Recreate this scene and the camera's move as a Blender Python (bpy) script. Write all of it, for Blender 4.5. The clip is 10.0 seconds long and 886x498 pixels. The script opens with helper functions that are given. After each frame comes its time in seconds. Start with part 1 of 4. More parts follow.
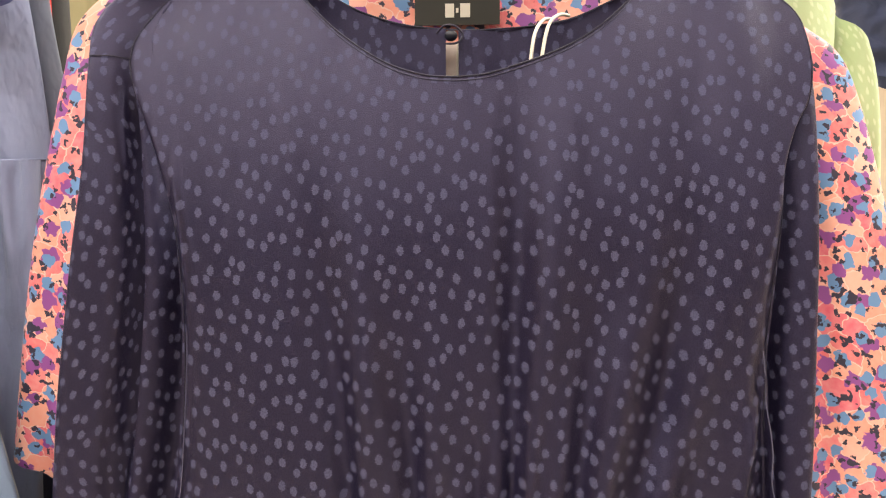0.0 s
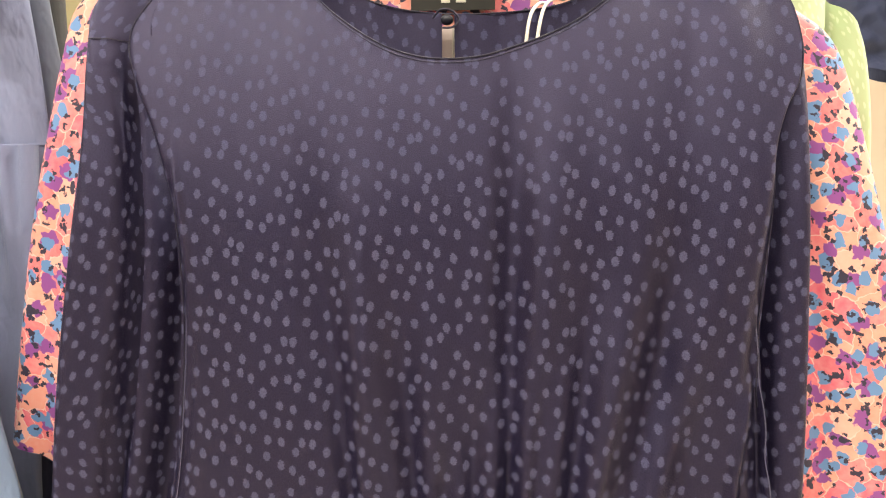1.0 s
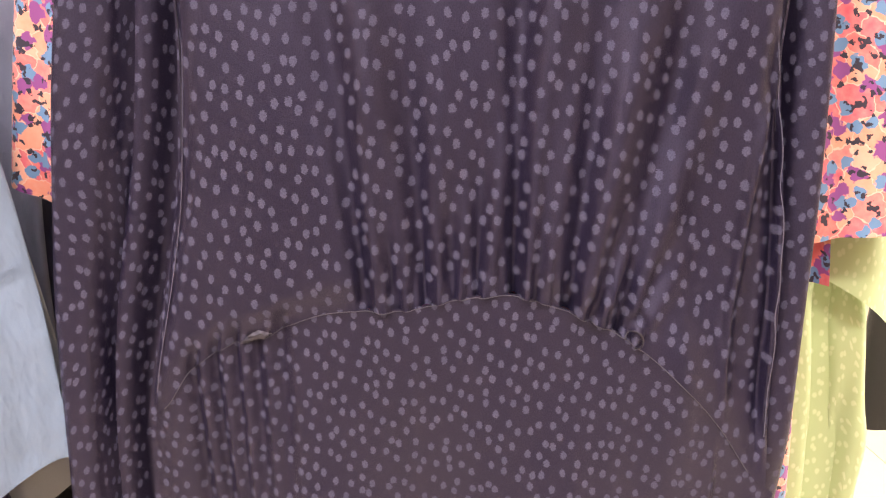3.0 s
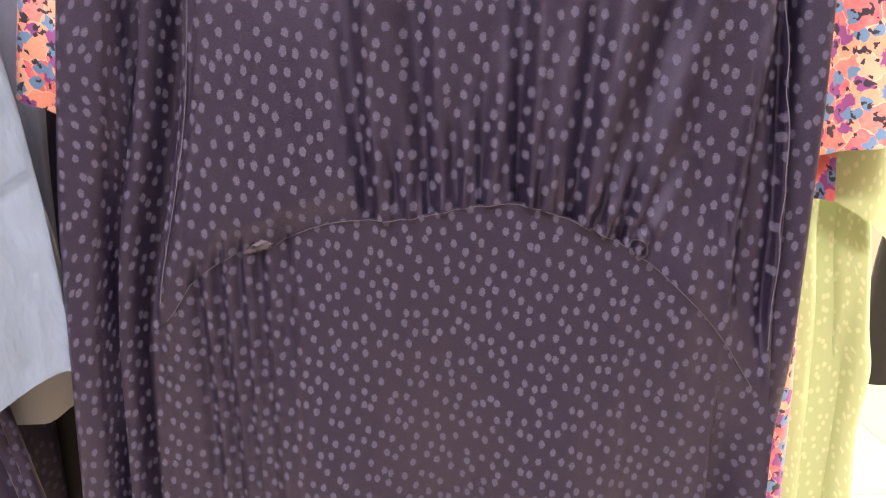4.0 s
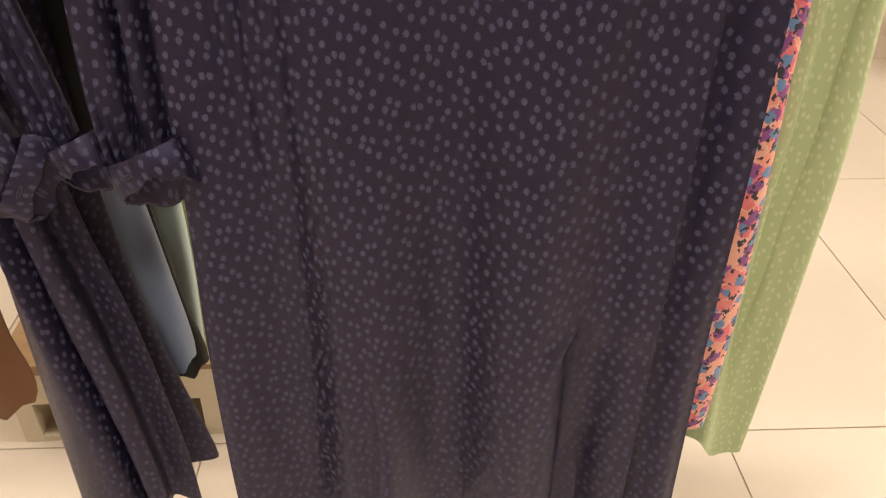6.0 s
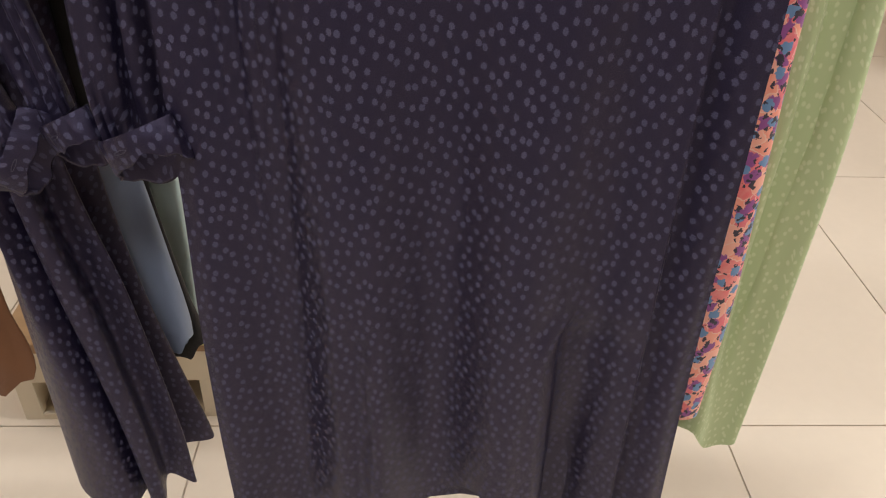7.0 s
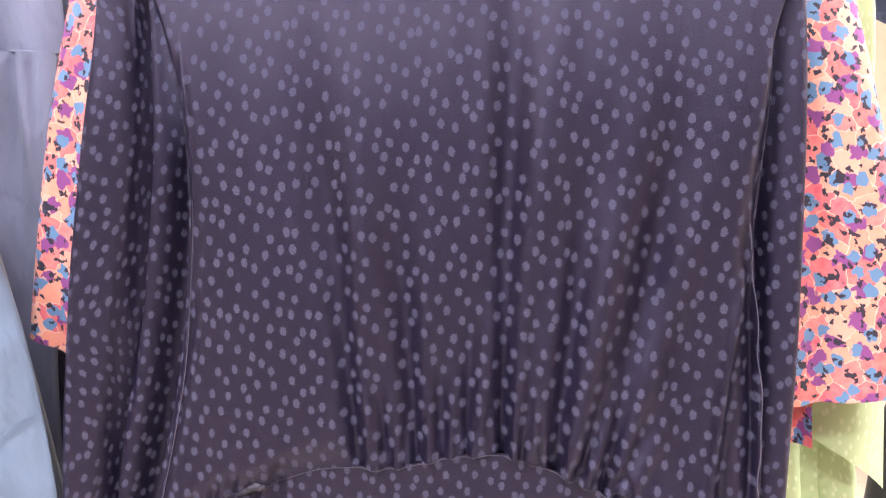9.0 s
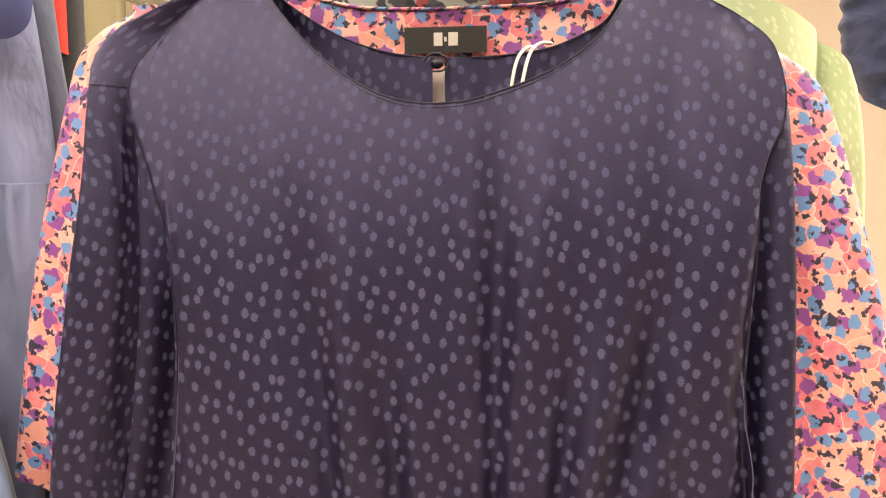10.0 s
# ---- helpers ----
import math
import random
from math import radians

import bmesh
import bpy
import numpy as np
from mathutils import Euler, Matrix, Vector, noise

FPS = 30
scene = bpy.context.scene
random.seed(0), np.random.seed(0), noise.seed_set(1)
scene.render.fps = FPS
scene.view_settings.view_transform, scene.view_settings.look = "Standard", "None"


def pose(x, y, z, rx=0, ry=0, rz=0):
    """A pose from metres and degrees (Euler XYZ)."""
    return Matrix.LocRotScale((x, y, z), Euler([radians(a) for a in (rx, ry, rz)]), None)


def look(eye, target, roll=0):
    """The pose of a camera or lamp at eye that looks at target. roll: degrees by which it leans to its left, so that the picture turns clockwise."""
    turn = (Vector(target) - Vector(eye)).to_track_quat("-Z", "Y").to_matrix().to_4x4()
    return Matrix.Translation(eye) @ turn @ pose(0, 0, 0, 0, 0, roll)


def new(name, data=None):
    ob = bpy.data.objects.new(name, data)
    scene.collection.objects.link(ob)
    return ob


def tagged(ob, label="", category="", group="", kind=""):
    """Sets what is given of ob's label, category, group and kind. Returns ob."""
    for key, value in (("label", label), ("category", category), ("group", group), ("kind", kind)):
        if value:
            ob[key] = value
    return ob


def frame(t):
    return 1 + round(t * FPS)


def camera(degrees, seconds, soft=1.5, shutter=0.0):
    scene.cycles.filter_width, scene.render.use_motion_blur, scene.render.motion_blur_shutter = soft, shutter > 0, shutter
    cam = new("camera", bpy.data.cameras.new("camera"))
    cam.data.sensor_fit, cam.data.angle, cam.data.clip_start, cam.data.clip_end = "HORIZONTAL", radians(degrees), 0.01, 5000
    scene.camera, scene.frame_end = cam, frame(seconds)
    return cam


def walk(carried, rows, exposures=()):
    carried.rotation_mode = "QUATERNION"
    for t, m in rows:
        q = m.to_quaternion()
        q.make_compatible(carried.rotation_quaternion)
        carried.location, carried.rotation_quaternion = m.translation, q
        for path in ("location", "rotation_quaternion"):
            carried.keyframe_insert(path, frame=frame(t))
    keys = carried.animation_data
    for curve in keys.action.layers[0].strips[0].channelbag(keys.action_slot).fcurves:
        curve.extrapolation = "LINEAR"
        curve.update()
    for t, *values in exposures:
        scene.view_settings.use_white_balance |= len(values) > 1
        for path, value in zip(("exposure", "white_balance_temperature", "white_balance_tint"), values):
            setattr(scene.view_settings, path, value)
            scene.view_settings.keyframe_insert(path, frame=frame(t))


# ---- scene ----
cam = camera(57.4, 10.0, soft=1.15, shutter=0.1)
PATH = [
    (0, (0.034, 0.041, 1.352), (-0.095, 2.019, 1.082), -0.5),
    (0.5, (0.036, 0.04, 1.351), (-0.093, 2.02, 1.096), -0.5),
    (1, (0.032, 0.034, 1.341), (-0.08, 2.013, 1.072), -0.6),
    (1.5, (0.038, 0.015, 1.314), (-0.078, 1.985, 0.99), -0.7),
    (2, (0.037, 0.003, 1.287), (-0.095, 1.954, 0.867), -0.8),
    (2.5, (0.034, 0.017, 1.271), (-0.09, 1.951, 0.775), -0.8),
    (2.7, (0.032, 0.032, 1.256), (-0.093, 1.961, 0.745), -0.7),
    (4, (0.033, 0.018, 1.182), (-0.107, 1.946, 0.668), -0.2),
    (4.5, (0.034, 0.01, 1.141), (-0.102, 1.88, 0.444), -0.2),
    (5, (0.033, 0.002, 1.104), (-0.095, 1.817, 0.272), 0.1),
    (5.5, (0.036, -0.001, 1.078), (-0.096, 1.738, 0.099), 0.2),
    (6, (0.035, -0.007, 1.043), (-0.087, 1.648, -0.072), 1.0),
    (6.2, (0.036, -0.008, 1.036), (-0.083, 1.611, -0.132), 1.3),
    (7.3, (0.049, -0.008, 1.036), (-0.099, 1.675, -0.036), 2.0),
    (7.5, (0.045, -0.009, 1.041), (-0.1, 1.743, 0.086), 2.3),
    (8, (0.041, -0.001, 1.095), (-0.116, 1.863, 0.386), 2.4),
    (8.5, (0.036, 0.011, 1.201), (-0.11, 1.952, 0.743), 1.5),
    (9, (0.051, 0.017, 1.287), (-0.13, 1.986, 0.986), -0.1),
    (9.5, (0.055, 0.019, 1.318), (-0.125, 1.994, 1.056), -0.6),
    (10, (0.061, 0.031, 1.352), (-0.133, 2.01, 1.141), -0.6),
]
EXPO = [(0.0, -0.03, 6300, 9), (1.0, 0.19, 6350, 7), (2.0, 0.40, 6550, 11), (2.5, 0.46, 6650, 15), (4.0, 0.55, 6750, 17), (4.5, 0.36, 6900, 21), (5.0, 0.02, 6850, 21), (5.5, -0.32, 6800, 20), (6.0, -0.66, 6650, 12),
        (7.5, -0.98, 5600, 10), (8.0, -0.45, 5550, 9), (8.5, 0.04, 5550, 11), (9.0, 0.42, 5800, 16), (9.5, 0.32, 6300, 16), (10.0, 0.08, 6700, 14)]
walk(cam, [(t, look(eye, target, roll)) for t, eye, target, roll in PATH], EXPO)

# ---- world and shop lighting ----
world = bpy.data.worlds.new("world")
world.use_nodes = True
world.node_tree.nodes["Background"].inputs["Color"].default_value = (1.0, 0.93, 0.84, 1)
world.node_tree.nodes["Background"].inputs["Strength"].default_value = 0.06
scene.world = world

LAMPS = [(-1.5, -0.9, 58), (0.1, -1.3, 38), (1.8, -1.1, 24), (-1.6, 0.9, 26), (0.1, 2.2, 40), (1.6, 1.0, 125), (-0.25, -0.15, 16)]
CEIL = 2.9
for lx, ly, power in LAMPS:
    light = bpy.data.lights.new("ceiling_lamp", "AREA")
    light.shape, light.size, light.size_y = "RECTANGLE", 0.9, 0.3
    light.energy, light.color = power, (1.0, 0.92, 0.83)
    lamp = new("ceiling_lamp", light)
    lamp.matrix_world = pose(lx, ly, CEIL - 0.05)


# ---- material helpers ----
def material(name, rough=0.6, metal=0.0):
    mat = bpy.data.materials.new(name)
    mat.use_nodes = True
    nodes, links = mat.node_tree.nodes, mat.node_tree.links
    shader = nodes["Principled BSDF"]
    shader.inputs["Roughness"].default_value = rough
    shader.inputs["Metallic"].default_value = metal
    return mat, nodes, links, shader


def node(nodes, kind, **values):
    n = nodes.new(kind)
    for key, value in values.items():
        if key in n.inputs:
            n.inputs[key].default_value = value
    return n


def math_node(nodes, links, op, a, b, clamp=False):
    n = nodes.new("ShaderNodeMath")
    n.operation, n.use_clamp = op, clamp
    for k, v in enumerate((a, b)):
        if isinstance(v, (int, float)):
            n.inputs[k].default_value = v
        elif v is not None:
            links.new(v, n.inputs[k])
    return n.outputs[0]


def mix_color(nodes, links, fac, a, b, mode="MIX"):
    n = nodes.new("ShaderNodeMix")
    n.data_type, n.blend_type = "RGBA", mode
    for k, v in ((0, fac), (6, a), (7, b)):
        if isinstance(v, (int, float, tuple)):
            n.inputs[k].default_value = (*v, 1) if isinstance(v, tuple) else v
        else:
            links.new(v, n.inputs[k])
    return n.outputs[2]


def scaled_uv(nodes, links, sx, sy, dx=0.0, dy=0.0):
    uv = nodes.new("ShaderNodeUVMap")
    mp = nodes.new("ShaderNodeMapping")
    mp.inputs["Scale"].default_value = (sx, sy, 1)
    mp.inputs["Location"].default_value = (dx, dy, 0)
    links.new(uv.outputs[0], mp.inputs["Vector"])
    return mp.outputs[0]


def warped(nodes, links, vec, scale, amount):
    nz = node(nodes, "ShaderNodeTexNoise", Scale=scale, Detail=2.0)
    links.new(vec, nz.inputs["Vector"])
    sub = nodes.new("ShaderNodeVectorMath")
    sub.operation = "SUBTRACT"
    sub.inputs[1].default_value = (0.5, 0.5, 0.5)
    links.new(nz.outputs["Color"], sub.inputs[0])
    sc = nodes.new("ShaderNodeVectorMath")
    sc.operation = "SCALE"
    sc.inputs["Scale"].default_value = amount
    links.new(sub.outputs[0], sc.inputs[0])
    add = nodes.new("ShaderNodeVectorMath")
    links.new(vec, add.inputs[0])
    links.new(sc.outputs[0], add.inputs[1])
    return add.outputs[0]


def below(nodes, links, value, limit, soft):
    """1 where value is under limit, with a soft edge."""
    n = nodes.new("ShaderNodeMapRange")
    n.inputs["From Min"].default_value, n.inputs["From Max"].default_value = limit - soft, limit + soft
    n.inputs["To Min"].default_value, n.inputs["To Max"].default_value = 1.0, 0.0
    links.new(value, n.inputs["Value"])
    return n.outputs[0]


def weave_bump(nodes, links, shader, per_metre, strength, wrinkle=0.0, relief=0.0004):
    vec = scaled_uv(nodes, links, per_metre, per_metre * 1.6)
    nz = node(nodes, "ShaderNodeTexNoise", Scale=1.0, Detail=3.0)
    links.new(vec, nz.inputs["Vector"])
    height = nz.outputs["Fac"]
    if wrinkle:
        w = node(nodes, "ShaderNodeTexNoise", Scale=1.0, Detail=3.0, Roughness=0.55)
        links.new(scaled_uv(nodes, links, 45, 22), w.inputs["Vector"])
        height = math_node(nodes, links, "ADD", height, math_node(nodes, links, "MULTIPLY", w.outputs["Fac"], wrinkle))
    bump = node(nodes, "ShaderNodeBump", Strength=strength, Distance=relief)
    links.new(height, bump.inputs["Height"])
    links.new(bump.outputs[0], shader.inputs["Normal"])


def dotted_satin(name, cloth, dot, gloss):
    """Satin with matt woven dots: the ground shines, the dots scatter."""
    mat, nodes, links, shader = material(name, 0.5)
    vec = warped(nodes, links, scaled_uv(nodes, links, 110, 79), 1.3, 0.18)
    turn = nodes.new("ShaderNodeMapping")
    turn.inputs["Rotation"].default_value = (0, 0, radians(24))
    links.new(vec, turn.inputs["Vector"])
    vec = turn.outputs[0]
    vor = node(nodes, "ShaderNodeTexVoronoi", Scale=1.0, Randomness=0.56)
    vor.voronoi_dimensions = "2D"
    links.new(vec, vor.inputs["Vector"])
    fray = node(nodes, "ShaderNodeTexNoise", Scale=1.0, Detail=1.0)
    links.new(scaled_uv(nodes, links, 500, 1500), fray.inputs["Vector"])
    dist = math_node(nodes, links, "ADD", vor.outputs["Distance"], math_node(nodes, links, "MULTIPLY", math_node(nodes, links, "SUBTRACT", fray.outputs["Fac"], 0.5), 0.24))
    mask = below(nodes, links, dist, 0.238, 0.022)
    cloudy = node(nodes, "ShaderNodeTexNoise", Scale=1.0, Detail=4.0)
    links.new(scaled_uv(nodes, links, 9, 5), cloudy.inputs["Vector"])
    thread = node(nodes, "ShaderNodeTexNoise", Scale=1.0, Detail=2.0)
    links.new(scaled_uv(nodes, links, 2600, 260), thread.inputs["Vector"])
    ground = mix_color(nodes, links, cloudy.outputs["Fac"], cloth, tuple(c * 1.35 for c in cloth))
    ground = mix_color(nodes, links, math_node(nodes, links, "MULTIPLY", thread.outputs["Fac"], 0.9), ground, tuple(c * 0.4 for c in cloth))
    grain = node(nodes, "ShaderNodeTexNoise", Scale=1.0, Detail=2.0)
    links.new(scaled_uv(nodes, links, 1300, 800), grain.inputs["Vector"])
    ground = mix_color(nodes, links, below(nodes, links, grain.outputs["Fac"], 0.42, 0.12), ground, tuple(c * 0.45 for c in cloth))
    dots = mix_color(nodes, links, below(nodes, links, grain.outputs["Fac"], 0.45, 0.15), dot, tuple(c * 0.72 for c in dot))
    links.new(mix_color(nodes, links, mask, ground, dots), shader.inputs["Base Color"])
    links.new(math_node(nodes, links, "MULTIPLY_ADD", mask, 0.18), shader.inputs["Roughness"])
    shader.inputs["Roughness"].links[0].from_node.inputs[2].default_value = gloss
    shine = nodes.new("ShaderNodeMapRange")
    shine.inputs["To Min"].default_value, shine.inputs["To Max"].default_value = 0.52, 0.14
    links.new(mask, shine.inputs["Value"])
    links.new(shine.outputs[0], shader.inputs["Specular IOR Level"])
    shader.inputs["Specular Tint"].default_value = (0.72, 0.66, 1.0, 1)
    weave_bump(nodes, links, shader, 1500, 0.75, 2.6)
    return mat


def floral(name, ground, petals, purple, blue, dark, size=1.0):
    """Painted petals in blots of several colours on a pale ground."""
    mat, nodes, links, shader = material(name, 0.55)
    base = scaled_uv(nodes, links, 46 * size, 46 * size)
    vec = warped(nodes, links, base, 2.0, 0.55)
    cell = node(nodes, "ShaderNodeTexVoronoi", Scale=1.0, Randomness=1.0)
    cell.voronoi_dimensions = "2D"
    links.new(vec, cell.inputs["Vector"])
    edge = node(nodes, "ShaderNodeTexVoronoi", Scale=1.0, Randomness=1.0)
    edge.voronoi_dimensions, edge.feature = "2D", "DISTANCE_TO_EDGE"
    links.new(vec, edge.inputs["Vector"])
    split = nodes.new("ShaderNodeSeparateColor")
    links.new(cell.outputs["Color"], split.inputs[0])
    ramp = nodes.new("ShaderNodeValToRGB")
    ramp.color_ramp.interpolation = "CONSTANT"
    steps = ramp.color_ramp.elements
    steps[0].position, steps[0].color = 0.0, (*petals[0], 1)
    steps[1].position, steps[1].color = 1.0 / len(petals), (*petals[1], 1)
    for k in range(2, len(petals)):
        e = steps.new(k / len(petals))
        e.color = (*petals[k], 1)
    links.new(split.outputs["Red"], ramp.inputs[0])
    brush = node(nodes, "ShaderNodeTexNoise", Scale=3.0, Detail=3.0)
    links.new(base, brush.inputs["Vector"])
    petal = mix_color(nodes, links, math_node(nodes, links, "MULTIPLY", below(nodes, links, brush.outputs["Fac"], 0.5, 0.25), 0.34), ramp.outputs[0], ground)
    color = mix_color(nodes, links, below(nodes, links, edge.outputs["Distance"], 0.022, 0.014), petal, ground)

    def blots(scale, warp, limit, paint, shift, under):
        v = warped(nodes, links, scaled_uv(nodes, links, scale, scale, shift, shift * 0.7), 2.6, warp)
        vo = node(nodes, "ShaderNodeTexVoronoi", Scale=1.0, Randomness=1.0)
        vo.voronoi_dimensions = "2D"
        links.new(v, vo.inputs["Vector"])
        return mix_color(nodes, links, below(nodes, links, vo.outputs["Distance"], limit, 0.015), under, paint)

    color = blots(37 * size, 0.75, 0.27, purple, 3.7, color)
    color = blots(42 * size, 0.6, 0.25, blue, 11.3, color)
    color = blots(40 * size, 1.0, 0.145, dark, 23.1, color)
    color = blots(75 * size, 0.9, 0.17, dark, 31.9, color)
    links.new(color, shader.inputs["Base Color"])
    shader.inputs["Sheen Weight"].default_value = 0.1
    weave_bump(nodes, links, shader, 1400, 0.25, 3.0)
    return mat


def flecked(name, cloth, fleck):
    """Matt viscose with small brushed flecks."""
    mat, nodes, links, shader = material(name, 0.75)
    vec = warped(nodes, links, scaled_uv(nodes, links, 128, 98), 1.5, 0.3)
    vor = node(nodes, "ShaderNodeTexVoronoi", Scale=1.0, Randomness=0.85)
    vor.voronoi_dimensions = "2D"
    links.new(vec, vor.inputs["Vector"])
    mask = below(nodes, links, vor.outputs["Distance"], 0.21, 0.06)
    cloudy = node(nodes, "ShaderNodeTexNoise", Scale=1.0, Detail=4.0)
    links.new(scaled_uv(nodes, links, 14, 6), cloudy.inputs["Vector"])
    ground = mix_color(nodes, links, cloudy.outputs["Fac"], tuple(c * 0.88 for c in cloth), tuple(c * 1.08 for c in cloth))
    links.new(mix_color(nodes, links, math_node(nodes, links, "MULTIPLY", mask, 0.8), ground, fleck), shader.inputs["Base Color"])
    shader.inputs["Sheen Weight"].default_value = 0.15
    weave_bump(nodes, links, shader, 1300, 0.3, 4.0)
    return mat


def plain_cloth(name, cloth, spread=0.12, wrinkle=4.0, rough=0.85, threads=1500, sheen=0.15):
    mat, nodes, links, shader = material(name, rough)
    cloudy = node(nodes, "ShaderNodeTexNoise", Scale=1.0, Detail=5.0)
    links.new(scaled_uv(nodes, links, 11, 6), cloudy.inputs["Vector"])
    thread = node(nodes, "ShaderNodeTexNoise", Scale=1.0, Detail=2.0)
    links.new(scaled_uv(nodes, links, threads * 1.5, threads * 0.2), thread.inputs["Vector"])
    c = mix_color(nodes, links, cloudy.outputs["Fac"], tuple(v * (1 - spread) for v in cloth), tuple(v * (1 + spread) for v in cloth))
    c = mix_color(nodes, links, math_node(nodes, links, "MULTIPLY", thread.outputs["Fac"], 0.4), c, tuple(v * 0.72 for v in cloth))
    links.new(c, shader.inputs["Base Color"])
    shader.inputs["Sheen Weight"].default_value = sheen
    weave_bump(nodes, links, shader, threads, 0.4 if wrinkle < 10 else 0.9, wrinkle, 0.0009)
    return mat


def solid(name, color, rough=0.5, metal=0.0, scale=8.0, spread=0.08, stretch=(1, 1, 1), bump=0.05):
    """A plain surface with two scales of slight variation, in object space."""
    mat, nodes, links, shader = material(name, rough, metal)
    co = nodes.new("ShaderNodeTexCoord")
    mp = nodes.new("ShaderNodeMapping")
    mp.inputs["Scale"].default_value = stretch
    links.new(co.outputs["Object"], mp.inputs["Vector"])
    big = node(nodes, "ShaderNodeTexNoise", Scale=scale, Detail=6.0, Roughness=0.6)
    fine = node(nodes, "ShaderNodeTexNoise", Scale=scale * 14, Detail=3.0)
    links.new(mp.outputs[0], big.inputs["Vector"])
    links.new(mp.outputs[0], fine.inputs["Vector"])
    c = mix_color(nodes, links, big.outputs["Fac"], tuple(v * (1 - spread) for v in color), tuple(min(1, v * (1 + spread)) for v in color))
    c = mix_color(nodes, links, math_node(nodes, links, "MULTIPLY", fine.outputs["Fac"], 0.3), c, tuple(v * 0.85 for v in color))
    links.new(c, shader.inputs["Base Color"])
    b = node(nodes, "ShaderNodeBump", Strength=bump, Distance=0.002)
    links.new(fine.outputs["Fac"], b.inputs["Height"])
    links.new(b.outputs[0], shader.inputs["Normal"])
    return mat


NAVY = (0.0185, 0.0150, 0.0390)
NAVY_DOT = (0.086, 0.083, 0.144)
navy_satin = dotted_satin("navy_dotted_satin", NAVY, NAVY_DOT, 0.36)
navy_thread = plain_cloth("navy_thread", (0.062, 0.058, 0.095), rough=0.6, sheen=0.0)
# paler navy that stands for light along the bodice's side folds
edge_shine = plain_cloth("navy_edge_shine", (0.095, 0.088, 0.155), 0.3, 0.0, 0.4)
# navy lightened to paint the gleam on the waist tuck
tuck_shine = plain_cloth("pinched_satin_shine", (0.085, 0.08, 0.125), 0.3, 6.0, 0.45, sheen=0.0)
navy_binding = plain_cloth("navy_binding", (0.020, 0.017, 0.038), rough=0.5, wrinkle=1.0, sheen=0.0)
pink_floral = floral("pink_floral", (0.86, 0.56, 0.46), [(0.86, 0.30, 0.21), (0.78, 0.13, 0.15), (0.88, 0.41, 0.31), (0.82, 0.19, 0.20), (0.86, 0.34, 0.24), (0.76, 0.11, 0.17)], (0.27, 0.07, 0.28), (0.14, 0.27, 0.50), (0.03, 0.025, 0.05), 1.32)
sage_floral = floral("sage_floral", (0.30, 0.32, 0.26), [(0.30, 0.33, 0.27), (0.34, 0.36, 0.30), (0.28, 0.31, 0.25), (0.33, 0.34, 0.28)], (0.32, 0.05, 0.05), (0.05, 0.05, 0.06), (0.02, 0.02, 0.025), 0.8)
green_flecked = flecked("green_flecked", (0.46, 0.56, 0.30), (0.60, 0.67, 0.43))
lime_flecked = flecked("lime_flecked", (0.74, 0.76, 0.30), (0.84, 0.85, 0.5))
slate = plain_cloth("slate_cotton", (0.17, 0.19, 0.25), 0.15, 11.0)
royal = plain_cloth("royal_blue_cotton", (0.075, 0.09, 0.24))
chambray = plain_cloth("light_chambray", (0.22, 0.30, 0.46), 0.12, 11.0)
periwinkle = plain_cloth("periwinkle_cotton", (0.255, 0.28, 0.42), 0.2, 11.0)
denim = plain_cloth("dark_denim", (0.088, 0.115, 0.225), 0.25, 11.0)
midblue = plain_cloth("mid_blue_cotton", (0.42, 0.52, 0.74), 0.2)
teal = plain_cloth("teal_cotton", (0.52, 0.64, 0.61), 0.3)
grey_cloth = plain_cloth("grey_lining", (0.36, 0.37, 0.40))
brown_cloth = plain_cloth("brown_jersey", (0.19, 0.08, 0.03))
olive_cloth = plain_cloth("olive_cotton", (0.32, 0.28, 0.15))
red_cloth = plain_cloth("red_cotton", (0.75, 0.05, 0.03))
pale_pink = plain_cloth("pale_pink_cotton", (0.75, 0.5, 0.5))
black_cloth = plain_cloth("black_cotton", (0.018, 0.017, 0.018))
navy_knit = plain_cloth("navy_brushed_knit", (0.05, 0.06, 0.12), 0.35, 9.0, 0.95, 420)
label_cloth = plain_cloth("black_label_weave", (0.022, 0.02, 0.014), 0.1, 0.5, 0.7, 3000)
cream_thread = plain_cloth("cream_thread", (0.72, 0.66, 0.55), 0.1, 1.0, 0.8, 3000)
card = plain_cloth("pinkish_card", (0.62, 0.50, 0.44), 0.1, 0.0, 0.6)
chrome = solid("brushed_chrome", (0.6, 0.6, 0.6), 0.25, 1.0, 20)
black_plastic = solid("black_plastic", (0.02, 0.02, 0.02), 0.35)
button_mat = solid("navy_button", (0.012, 0.012, 0.022), 0.35)
tile_mat = solid("cream_floor_tile", (0.64, 0.56, 0.455), 0.32, 0.0, 3.0, 0.08, (1, 1, 1), 0.03)
grout = solid("grout", (0.50, 0.43, 0.345), 0.9, 0.0, 30)
wall_paint = solid("beige_wall_paint", (0.66, 0.56, 0.43), 0.7, 0.0, 3.0, 0.06)
# made-up dark colour for the unseen wall that the satin reflects
unseen_dark_wall = solid("unseen_dark_wall_brown", (0.10, 0.075, 0.055), 0.7, 0.0, 3.0, 0.06)
ceiling_paint = solid("ceiling_paint", (0.78, 0.76, 0.72), 0.8, 0.0, 3.0, 0.04)
plinth_paint = solid("cream_plinth_paint", (0.70, 0.62, 0.48), 0.5, 0.0, 4.0)
dark_wood = solid("dark_wood", (0.05, 0.032, 0.02), 0.45, 0.0, 6.0, 0.3, (1, 1, 6))
